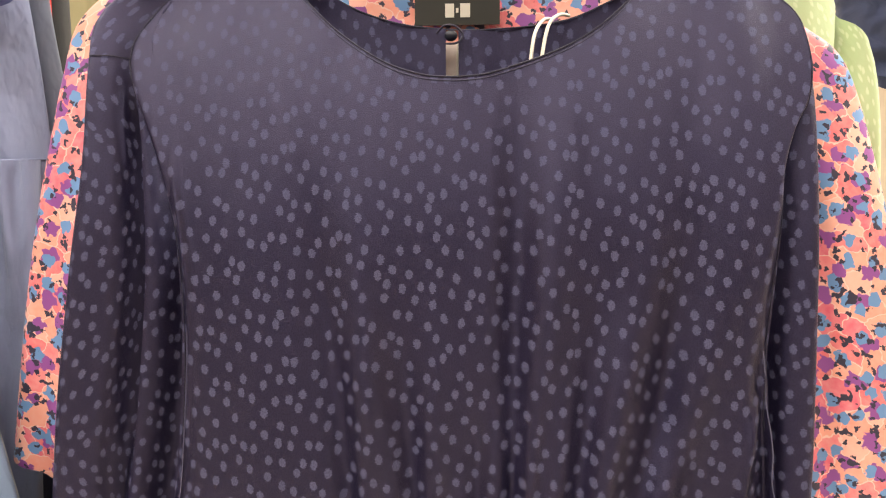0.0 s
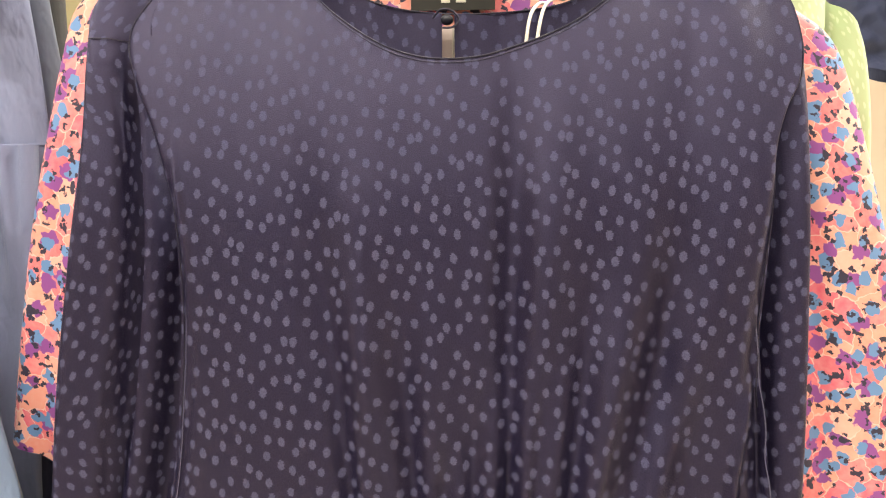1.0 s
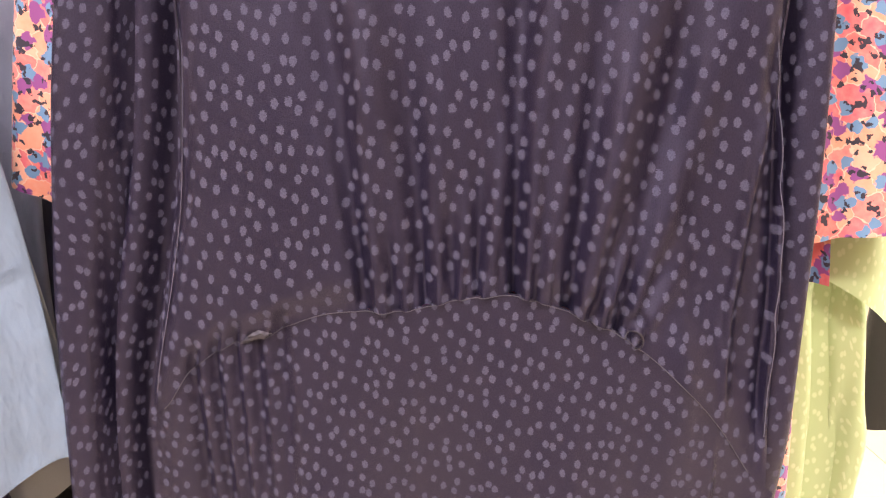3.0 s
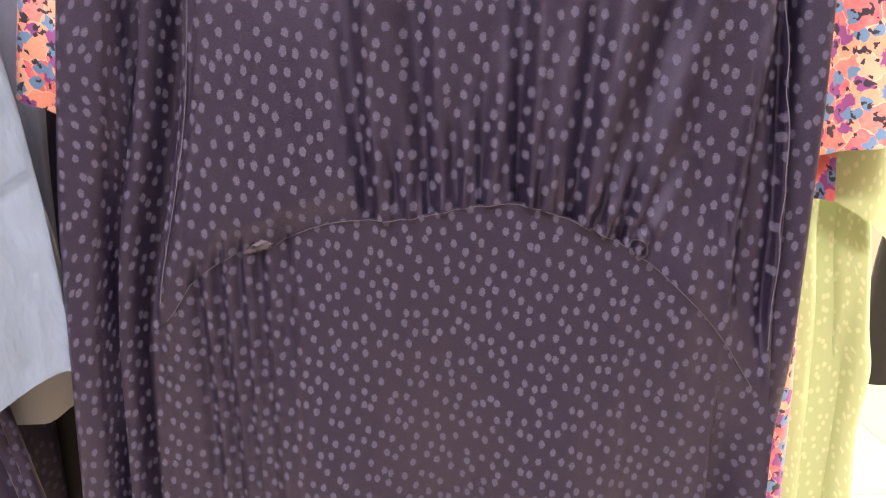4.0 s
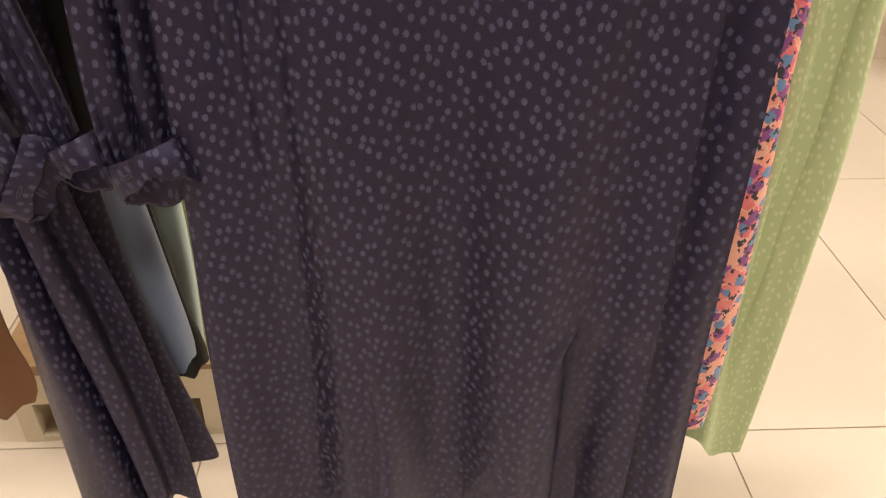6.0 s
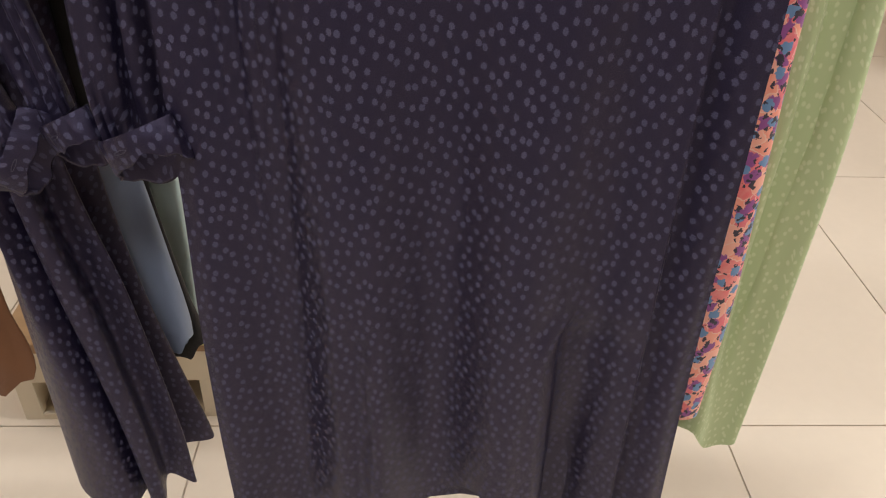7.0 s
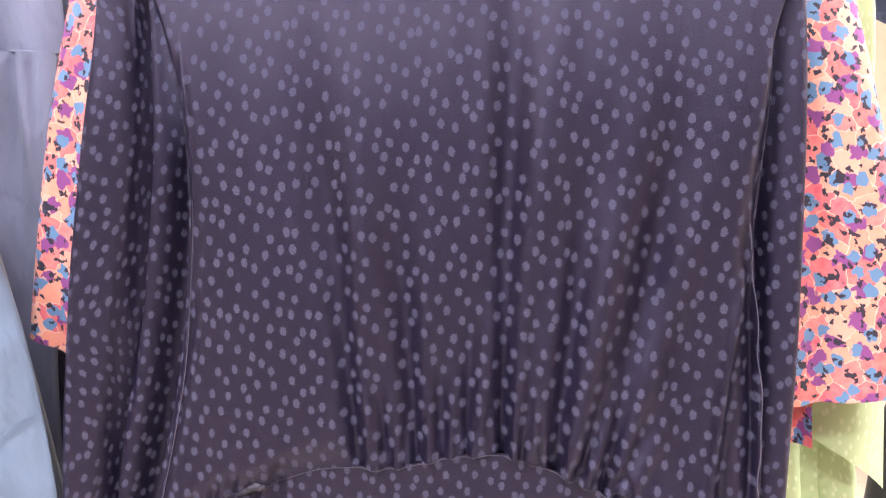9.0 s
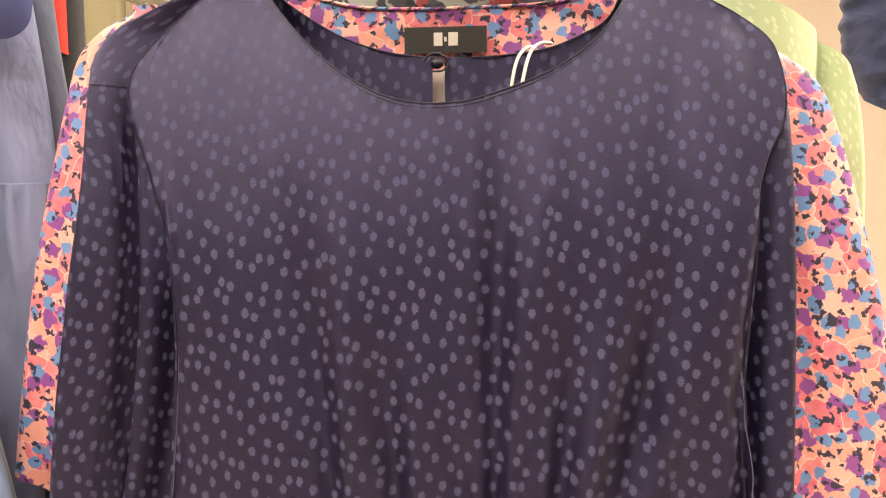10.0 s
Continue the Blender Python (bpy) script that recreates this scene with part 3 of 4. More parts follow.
def skirt_folds(x, z):
    zw = waist(x)
    low = smooth01(0.95, 0.42, z)
    y = 0.0
    # small gathers under the seam on one hip, running far down
    for xc, deep, wide, reach in ((-0.163, 0.004, 0.004, 0.35), (-0.148, 0.005, 0.0045, 0.6), (-0.134, 0.0045, 0.004, 0.45), (-0.121, 0.006, 0.006, 0.7), (-0.104, 0.004, 0.006, 0.3)):
        y += 1.5 * deep * bell(x - xc - 0.012 * (zw - z), wide * (1 + 1.5 * (zw - z))) * smooth01(zw - reach, zw - 0.06, z)
    y += 0.015 * smooth01(0.1705, 0.1735, x) * (1 - 0.75 * smooth01(0.180, 0.205, x)) * smooth01(1.0, 0.88, z)
    y -= 0.006 * bell(x - 0.148, 0.018)
    y += 0.010 * math.sin(x * 40 + 0.6 + z * 1.5) * smooth01(1.05, 0.85, z)
    y += low * 0.012 * math.sin((x + 0.02) * 52 + 0.8 * math.sin(z * 3))
    y += 0.017 * bell(x + 0.068, 0.014) * smooth01(0.85, 0.45, z) - 0.004 * bell(x + 0.03, 0.03)
    if z < 0.64:
        # the slit's free edge turns forward
        xs = along([(0.64, 0.112), (0.625, 0.109), (0.604, 0.100), (0.527, 0.101), (0.379, 0.104), (0.3, 0.106)], z)
        y += smooth01(0.635, 0.59, z) * ((0.010 + 0.022 * smooth01(0.60, 0.40, z)) * smooth01(xs - 0.0005, xs + 0.002, x) * min(1.0, max(0.0, (0.208 - x) / 0.10)) - 0.006 * bell(x - xs + 0.008, 0.01))
    return y + 0.001


skirt_grid, skirt_flat = front_grid(SKIRT_L, SKIRT_R, lambda x: waist(x) + 0.001, hem, skirt_folds, 180, 240, 2, lambda z: 0.5015, edge=0.005)
# the two meet flush at the waist seam, apart from the fine gathers
step = np.interp(bodice_grid[-1, :, 0], skirt_grid[0, :, 0], skirt_grid[0, :, 1]) - 0.0008 - bodice_grid[-1, :, 1]
wide_step = np.convolve(np.pad(step, 16, mode="edge"), np.ones(33) / 33, mode="valid")
calm = np.array([smooth01(-0.03, -0.075, x) + smooth01(0.115, 0.15, x) for x in bodice_grid[-1, :, 0]])
step = wide_step + (step - wide_step) * calm
lift = np.array([[smooth01(0.022 + 0.05 * smooth01(0.10, 0.15, x), 0.0, z - waist(x)) for x, y, z in line] for line in bodice_grid])
bodice_grid[:, :, 1] += lift * step[None, :]
bodice = cloth_grid("bodice", bodice_grid, navy_satin, dress, flat=bodice_flat)
skirt = cloth_grid("skirt", skirt_grid, navy_satin, dress, flat=(skirt_flat[0] * 1.08, skirt_flat[1] * 1.10))

# back of the dress, with the keyhole slit
SLIT_TOP, SLIT = 1.413, lambda z: (0.0065 - 0.004 - 0.02 * max(1.413 - z, 0) * 0.35, 0.0065 + 0.004 + 0.02 * max(1.413 - z, 0) * 0.35)


def back_neck(x):
    t = [(-0.19, 1.42), (-0.115, 1.482), (-0.094, 1.459), (-0.060, 1.437), (-0.03, 1.426), (0.0, 1.4215), (0.035, 1.421), (0.075, 1.425), (0.10, 1.434), (0.118, 1.446), (0.133, 1.478), (0.20, 1.43)]
    return along([(-x_, z_) for x_, z_ in t], -x)


def back_half(side):
    grid = []
    for r in range(41):
        v = r / 40
        line = []
        for c in range(61):
            u = c / 60
            z = 1.42
            for _ in range(3):
                a, b = SLIT(min(z, 1.43)) if z > 1.33 else (0.0065, 0.0065)
                x = (-0.165 + u * (a + 0.165)) if side < 0 else (b + u * (0.195 - b))
                z = back_neck(x) + v * (1.05 - back_neck(x))
            line.append((x, 0.572 - 0.016 * smooth01(1.43, 1.48, z) - 0.01 * v + ripple(9, x, z) * 1.4, z))
        grid.append(line)
    return cloth_grid("back_panel", grid, navy_satin, dress)


back_half(-1), back_half(1)
shell("back_skirt", navy_satin, dress, lambda z: along(SKIRT_L, z) + 0.004, lambda z: along(SKIRT_R, z) - 0.004, lambda z: 0.536, lambda z: 0.02, lambda x: 1.06, lambda x: 0.352 + 0.008 * math.sin(x * 50), rows=40, cols=90, seed=6)

# seams and binding
neck_line = [bodice_grid[0, c] + np.array((0, -0.0004, 0.0004)) for c in range(37, 217, 3)]
cord("neck_binding", neck_line, 0.00045, navy_binding, dress)
cord("neck_stitching", [(x, y - 0.0006, z - 0.0022) for x, y, z in neck_line], 0.00025, navy_thread, dress)
cord("back_neck_binding", [(x, 0.5715 - 0.016 * smooth01(1.43, 1.48, back_neck(x)), back_neck(x)) for x in np.linspace(-0.114, 0.132, 60)], 0.0005, navy_binding, dress)
seam_line = [(x, min(y, np.interp(x, skirt_grid[0, :, 0], skirt_grid[0, :, 1])) - 0.0003, z - 0.0004) for x, y, z in bodice_grid[-1, 8:-8:3]]
cord("waist_seam", seam_line, 0.0003, navy_thread, dress)
for xs, zs in (((0.128, 0.122, 0.106), (1.038, 0.80, 0.615)), ((-0.113, -0.116, -0.104), (0.84, 0.70, 0.345))):
    zz = np.linspace(zs[0], zs[2], 40)
    cord("panel_seam", [(x, 0.5024 + skirt_folds(x, z) + ripple(2, x, z), z) for z in zz for x in [along(list(zip(zs, xs)), z)]], 0.0005, navy_binding, dress)

# turned edges at both sides of the bodice: paler cords paint their highlight
def near_bodice(x, z):
    k = np.argmin((bodice_grid[:, :, 0] - x) ** 2 + (bodice_grid[:, :, 2] - z) ** 2)
    return bodice_grid.reshape(-1, 3)[k] + np.array((0, -0.0005, 0))


cord("side_seam", [near_bodice(along(SIDE_EDGE, z) + 0.001, z) for z in np.linspace(1.23, 0.99, 16)], 0.00032, edge_shine, dress)
cord("side_seam", [bodice_grid[r, 5] + np.array((0, -0.0006, 0)) for r in range(50, 116, 5)], 0.00032, edge_shine, dress)

# a pinched tuck on the waist seam, its highlight painted as a lighter cloth
def tuck(u, v):
    x = -0.129 + 0.020 * u
    z = waist(x) + 0.0002 + 0.0095 * v * math.sin(math.pi * u) ** 0.8 * (0.6 + 0.4 * u) + 0.0012 * noise.noise((u * 9, v * 3, 1))
    return x, near_bodice(x, z)[1] - 0.0012 * math.sin(math.pi * v) * math.sin(math.pi * u) - 0.0010 * abs(noise.noise((u * 14, v * 6, 3))), z


cloth_grid("waist_tuck", [[tuck(u, v) for u in np.linspace(0, 1, 40)] for v in np.linspace(0, 1, 14)], tuck_shine, dress, "pinched satin tuck, its highlight put in as lighter colour")
cord("stitch_loop", [(x, near_bodice(x, z)[1] - 0.001, z) for x, z in ((0.111, 1.0555), (0.113, 1.0605), (0.118, 1.0615), (0.1215, 1.057), (0.121, 1.0515), (0.117, 1.0515))], 0.0006, navy_binding, dress)

# sleeves
SL_OUT = [(1.478, -0.116), (1.464, -0.146), (1.4525, -0.166), (1.443, -0.186), (1.430, -0.200), (1.418, -0.205), (1.401, -0.206), (1.369, -0.209), (1.326, -0.213), (1.269, -0.223), (1.198, -0.235), (1.132, -0.243), (1.064, -0.250), (0.967, -0.254), (0.883, -0.257), (0.80, -0.259), (0.755, -0.252)]
SL_IN = [(1.478, -0.100), (1.455, -0.112), (1.43, -0.137), (1.402, -0.161), (1.346, -0.154), (1.27, -0.146), (1.134, -0.160), (0.99, -0.186), (0.885, -0.190), (0.80, -0.193), (0.755, -0.199)]
left_sleeve = sleeve("sleeve", navy_satin, dress, lambda z: along(SL_OUT, z), lambda z: along(SL_IN, z), 0.509, 0.545, lambda z: 0.008 + 0.026 * smooth01(1.45, 1.36, z), 1.477, 0.758, ((0.44, 0.030, 0.05), (0.76, 0.010, 0.08)), seed=3, gather=0.0065, slant=0.028, y_of=lambda z: body_y(z) - 0.011 * smooth01(1.35, 1.42, z))
cuff(left_sleeve, (-0.2265, 0.505, 0.769), 0.0310, 0.019, 0.027, -24, navy_satin, 3, flare=1.0)
cord("cap_seam", [(x, on_front(left_sleeve, x, 1.402) - 0.0012, 1.4025 - 0.2 * max(x + 0.192, 0)) for x in np.linspace(-0.2045, -0.181, 8)], 0.0003, navy_binding, left_sleeve)
cord("shoulder_seam", [bodice_grid[0, c] + np.array((0, -0.0006, 0)) for c in range(34, 2, -3)] + [bodice_grid[r, 2] + np.array((0, -0.0008, 0)) for r in range(2, 70, 3)], 0.0003, navy_binding, dress)
cord("shoulder_seam", [bodice_grid[0, c] + np.array((0, -0.0006, 0)) for c in range(224, 279, 4)] + [bodice_grid[r, 278] + np.array((0, -0.0008, 0)) for r in range(2, 62, 3)], 0.0003, navy_binding, dress)
SR_OUT = [(1.462, 0.160), (1.446, 0.178), (1.430, 0.202), (1.415, 0.2125), (1.395, 0.2155), (1.374, 0.217), (1.315, 0.219), (1.25, 0.221), (1.155, 0.223), (1.08, 0.222), (0.976, 0.2205), (0.916, 0.2195), (0.873, 0.217), (0.847, 0.211), (0.83, 0.203), (0.79, 0.190)]
SR_IN = [(1.46, 0.135), (1.43, 0.150), (1.412, 0.165), (1.30, 0.170), (1.155, 0.172), (0.864, 0.158), (0.79, 0.158)]
right_sleeve = sleeve("sleeve", navy_satin, dress, lambda z: along(SR_OUT, z), lambda z: along(SR_IN, z), 0.517, 0.550, lambda z: 0.008 + 0.020 * smooth01(1.43, 1.36, z), 1.458, 0.80, ((0.5, 0.010, 0.10),), seed=5, gather=0.003, y_of=lambda z: body_y(z) + 0.016 * smooth01(1.0, 0.9, z))
cuff(right_sleeve, (0.174, 0.541, 0.806), 0.020, 0.010, 0.03, 6, navy_satin, 8)

# covered button with its loop
bm = bmesh.new()
bmesh.ops.create_uvsphere(bm, u_segments=16, v_segments=10, radius=0.0036, matrix=Matrix.LocRotScale((0.006, 0.565, 1.4165), None, (1.15, 0.7, 1.0)))
part("button", bm, button_mat, dress, "dark covered neck button")
cord("button_loop", [(-0.003, 0.566, 1.418), (0.002, 0.563, 1.4225), (0.009, 0.563, 1.422), (0.0135, 0.565, 1.417), (0.010, 0.564, 1.412), (0.003, 0.564, 1.4115)], 0.0007, navy_binding, dress)

# cord of the price ticket, looped inside the neck
ticket = thing("price_ticket", (0.005, 0.585, 1.33), "pinkish card ticket on a doubled cream cord inside the neck", "price ticket")
part("card", box(bmesh.new(), -0.016, 0.024, 0.5845, 0.5852, 1.33, 1.4145, 0.0002), card, ticket, smooth=False)
cord("string", [(0.0515, 0.520, 1.36), (0.0545, 0.528, 1.395), (0.058, 0.545, 1.415), (0.064, 0.560, 1.4245), (0.070, 0.566, 1.4255)], 0.0011, cream_thread, ticket)
cord("string", [(0.0575, 0.519, 1.37), (0.061, 0.527, 1.398), (0.066, 0.545, 1.419), (0.073, 0.558, 1.427), (0.080, 0.565, 1.4275)], 0.0011, cream_thread, ticket)
cord("string", [(0.0095, 0.5835, 1.4135), (0.0090, 0.583, 1.395), (0.0085, 0.583, 1.37)], 0.0009, cream_thread, ticket)

# ---- the pink floral dress behind it ----
pink = thing("dress", (0.01, 0.56, 0.47), "short-sleeved pink, coral and purple floral dress hanging behind", "dress", "dresses on the rails")
hook_and_hanger("black plastic clothes hanger inside the pink floral dress", 0.012, 0.596, 1.486, 0.135, RAIL)
shell("body", pink_floral, pink, lambda z: along([(1.47, -0.12), (1.44, -0.19), (1.30, -0.205), (0.9, -0.215), (0.47, -0.21)], z), lambda z: along([(1.47, 0.14), (1.44, 0.19), (1.30, 0.215), (1.10, 0.225), (1.04, 0.236), (0.95, 0.241), (0.83, 0.242), (0.70, 0.247), (0.60, 0.250), (0.47, 0.246)], z),
      lambda z: 0.545 + 0.02 * smooth01(1.38, 1.46, z), lambda z: 0.042, lambda x: 1.36 + 0.0 * x, lambda x: 0.472 + 0.006 * math.sin(x * 60), folds=lambda x, z: 0.006 * math.sin(x * 70 + z), rows=70, cols=120, seed=11)


def pink_back(x):
    t = [(-0.235, 1.425), (-0.212, 1.443), (-0.17, 1.460), (-0.125, 1.478), (-0.10, 1.473), (-0.07, 1.465), (-0.05, 1.461), (-0.01, 1.459), (0.03, 1.459), (0.071, 1.460), (0.10, 1.463), (0.131, 1.470), (0.146, 1.470), (0.17, 1.445), (0.20, 1.420), (0.235, 1.40)]
    return along([(-x_, z_) for x_, z_ in t], -x)


cloth_grid("back_panel", [[(x, 0.606 - 0.035 * smooth01(0.10, 0.2, abs(x - 0.012)) - 0.006 * v + ripple(13, x, v), pink_back(x) + v * (1.25 - pink_back(x))) for x in np.linspace(-0.213, 0.225, 80)] for v in np.linspace(0, 1, 30)], pink_floral, pink)
cord("neck_binding", [(x, 0.6055 - 0.035 * smooth01(0.10, 0.2, abs(x - 0.012)), pink_back(x)) for x in np.linspace(-0.118, 0.142, 30)], 0.0012, pink_floral, pink)
sleeve("sleeve", pink_floral, pink, lambda z: along([(1.45, -0.19), (1.441, -0.210), (1.424, -0.228), (1.395, -0.238), (1.369, -0.245), (1.262, -0.270), (1.147, -0.289), (1.12, -0.292)], z), lambda z: along([(1.45, -0.12), (1.40, -0.15), (1.25, -0.18), (1.12, -0.20)], z), 0.548, 0.552, lambda z: 0.014 + 0.03 * smooth01(1.44, 1.30, z), 1.455, 1.128, ((0.30, 0.006, 0.12),), seed=14, slant=-0.03)
sleeve("sleeve", pink_floral, pink, lambda z: along([(1.45, 0.170), (1.430, 0.195), (1.417, 0.215), (1.403, 0.235), (1.383, 0.247), (1.336, 0.262), (1.295, 0.273), (1.264, 0.281), (1.12, 0.305)], z), lambda z: along([(1.45, 0.12), (1.40, 0.15), (1.25, 0.18), (1.12, 0.205)], z), 0.548, 0.552, lambda z: 0.012 + 0.03 * smooth01(1.44, 1.30, z), 1.432, 1.112, ((0.55, 0.009, 0.09),), seed=15, slant=-0.012)
# turned-back corner of the wide sleeve
cloth_grid("sleeve_corner", [[(0.219 + 0.022 * u + 0.004 * v, 0.538 + 0.012 * math.sin(u * 3.0), 1.125 - 0.047 * v + 0.006 * u * (1 - v)) for u in np.linspace(0, 1, 14)] for v in np.linspace(0, 1, 14)], pink_floral, pink)
# woven label at the back neck
tag = part("label", box(bmesh.new(), -0.020, 0.037, 0.5988, 0.5996, 1.4275, 1.4455, 0.0002), label_cloth, pink, "black woven neck label with cream marks", smooth=False)
bm = bmesh.new()
for x0, x1, z0, z1 in ((0.0005, 0.0065, 1.4325, 1.4415), (0.0077, 0.0094, 1.4355, 1.4385), (0.0106, 0.0172, 1.4325, 1.4415)):
    box(bm, x0, x1, 0.5982, 0.5987, z0, z1)
part("mark", bm, cream_thread, tag, smooth=False)

# ---- sage dress, then the green dress, further along the rail ----
sage = thing("dress", (0.01, 0.66, 0.55), "grey-green dress printed with dark and red flowers", "dress", "dresses on the rails")
hook_and_hanger("black plastic clothes hanger inside the grey-green dress", 0.012, 0.66, 1.488, 0.14, RAIL)
shell("body", sage_floral, sage, lambda z: along([(1.5, -0.11), (1.46, -0.13), (1.42, -0.18), (0.6, -0.19)], z), lambda z: along([(1.5, 0.13), (1.46, 0.15), (1.42, 0.19), (0.6, 0.2)], z), lambda z: 0.645, lambda z: 0.03, lambda x: 1.488, lambda x: 0.55, rows=50, cols=80, seed=21)

green = thing("dress", (0.04, 0.61, 0.4), "light green dress with small cream flecks and flutter sleeves", "dress", "dresses on the rails")
hook_and_hanger("black plastic clothes hanger inside the green dress", 0.012, 0.74, 1.472, 0.15, RAIL)


def green_top(x):
    t = [(-0.2, 1.43), (-0.11, 1.47), (0.10, 1.475), (0.19, 1.462), (0.22, 1.455), (0.253, 1.439), (0.277, 1.419), (0.29, 1.40)]
    return along([(-x_, z_) for x_, z_ in t], -x)


G_R = [(1.48, 0.25), (1.419, 0.278), (1.39, 0.2865), (1.334, 0.292), (1.25, 0.292), (1.10, 0.292), (1.039, 0.300), (0.969, 0.307), (0.938, 0.312), (0.89, 0.308), (0.834, 0.311), (0.75, 0.315), (0.617, 0.313), (0.50, 0.310), (0.401, 0.307)]


def green_folds(x, z):
    y = 0.115 * smooth01(0.215, 0.03, x) + 0.030 * bell(x - along([(1.1, 0.262), (1.04, 0.264), (0.98, 0.271), (0.89, 0.273), (0.80, 0.274), (0.65, 0.268), (0.4, 0.262)], z), 0.006) * smooth01(0.42, 0.70, z) - 0.006 * bell(x - 0.258, 0.007)
    y += 0.016 * bell(x - 0.283 - 0.05 * (z - 0.85), 0.006) * smooth01(0.68, 0.78, z) * smooth01(1.02, 0.92, z)
    return y + 0.006 * math.sin(x * 90 + z * 2)


green_folds_ref[0] = green_folds
shell("body", green_flecked, green, lambda z: along([(1.48, -0.17), (1.40, -0.19), (0.9, -0.17), (0.4, -0.16)], z), lambda z: along(G_R, z), lambda z: 0.585, lambda z: 0.05, green_top, lambda x: 0.40 + 0.035 * smooth01(0.275, 0.25, x), folds=green_folds, rows=110, cols=150, seed=23, power=3.4)
# flutter sleeve: a wide hem that stands out under the floral one
cloth_grid("sleeve", [[(0.225 + 0.012 * v + (0.064 + 0.018 * v) * (0.25 + 0.75 * smooth01(0.05, 0.55, v)) * u, 0.574 + 0.010 * math.sin(u * 5 + 2 * v) + 0.02 * u * u, 1.405 - 0.03 * u * u - v * (0.325 + 0.025 * u)) for u in np.linspace(0, 1, 24)] for v in np.linspace(0, 1, 40)], green_flecked, green)
shell("lining", green_flecked, green, lambda z: 0.23, lambda z: 0.30, lambda z: 0.60, lambda z: 0.02, lambda x: 1.15, lambda x: 0.55, rows=20, cols=30, seed=25)

# ---- neighbouring rail: blue dresses ----
hang_y = {"light": 0.50, "peri": 0.60, "denim": 0.64, "grey": 0.545}


def side_dress(label, mat, y, right, top, bottom, depth=0.05, seed=31, folds=None, half=0.42, cols=110):
    d = thing("dress", (-0.5, y + depth / 2, bottom(-0.4)), label, "dress", "dresses on the rails")
    shell("body", mat, d, lambda z: -1.0 - along(right, z), lambda z: along(right, z), lambda z: y, lambda z: depth, top, bottom, folds=folds, rows=80, cols=cols, seed=seed, power=2.2)
    hook_and_hanger("black plastic clothes hanger on the neighbouring rail", -0.5, y + depth / 2, 1.49, 0.16, RAIL)
    return d


def on_body(d, x, z):
    return on_front(d.children[0], x, z) - 0.0008


light_dress = side_dress("light blue chambray shirt dress with curved hem and tier seam", chambray, 0.478, [(1.50, -0.40), (1.42, -0.37), (1.30, -0.32), (1.183, -0.276), (1.096, -0.260), (1.02, -0.253), (0.96, -0.250), (0.9, -0.256)],
                         lambda x: 1.49 - 0.25 * abs(x + 0.5), lambda x: 0.925 + 0.04 * smooth01(-0.33, -0.25, x), 0.05, 31, lambda x, z: 0.010 * math.sin(x * 75 + 2 * z) * smooth01(1.3, 1.0, z) + 0.009 * noise.noise((x * 38, z * 26, 5)) + 0.003 * noise.noise((x * 90, z * 60, 8)), cols=220)
seam_z = lambda x: 1.074 + 0.024 * smooth01(-0.30, -0.258, x)
for lift in (0.0, 0.0035):
    cord("tier_seam", [(x, on_body(light_dress, x, seam_z(x) + lift), seam_z(x) + lift) for x in np.linspace(-0.40, -0.262, 40)], 0.0003, chambray, light_dress)
peri_dress = side_dress("periwinkle blue cotton tiered dress with gathered seam", periwinkle, 0.575, [(1.50, -0.296), (1.447, -0.289), (1.40, -0.284), (1.344, -0.280), (1.33, -0.279), (1.20, -0.282), (1.10, -0.285)],
                        lambda x: 1.50 - 0.05 * abs(x + 0.5), lambda x: 1.245, 0.05, 33, lambda x, z: 0.010 * math.sin(x * 95 + 6 * z) + 0.010 * noise.noise((x * 34, z * 9, 4)) + 0.004 * math.sin(x * 420 + 2 * noise.noise((x * 40, 0, 1))) * smooth01(1.338, 1.325, z) * smooth01(1.15, 1.33, z), cols=220)
cord("tier_seam", [(x, on_body(peri_dress, x, 1.340), 1.340) for x in np.linspace(-0.40, -0.282, 40)], 0.0008, periwinkle, peri_dress)
shell("lower_tier", periwinkle, peri_dress, lambda z: -0.70, lambda z: along([(1.34, -0.281), (1.25, -0.286), (1.1, -0.298), (0.98, -0.30)], z), lambda z: 0.565, lambda z: 0.04, lambda x: 1.340, lambda x: 0.98, rows=50, cols=300, seed=38, folds=lambda x, z: 0.010 * math.sin(x * 110 + 4 * z) * smooth01(1.34, 1.27, z) + 0.006 * noise.noise((x * 40, z * 12, 6)) + 0.006 * math.sin(x * 360 + 3 * noise.noise((x * 50, 0, 2))) * smooth01(1.22, 1.33, z))
# turned collar of the tiered dress
cloth_grid("collar", [[(-0.345 + 0.077 * u, 0.564 - 0.014 * math.sin(math.pi * v * 0.9) - 0.004 * math.sin(u * 9 + v * 2), 1.50 - v * (0.036 + 0.026 * math.sqrt(max(0.0, 1 - (max(u - 0.72, 0) / 0.28) ** 2)))) for u in np.linspace(0, 1, 36)] for v in np.linspace(0, 1, 20)], royal, peri_dress)
side_dress("slate blue cotton blouse under the tiered dress", slate, 0.60, [(1.50, -0.286), (1.44, -0.281), (1.38, -0.274), (1.28, -0.270)], lambda x: 1.50, lambda x: 1.27, 0.03, 37)
side_dress("dark blue denim dress with a straight side", denim, 0.635, [(1.50, -0.316), (1.42, -0.308), (1.35, -0.297), (1.2, -0.256), (1.0, -0.242), (0.9, -0.24)], lambda x: 1.49 - 0.1 * abs(x + 0.5), lambda x: 0.90, 0.04, 35)
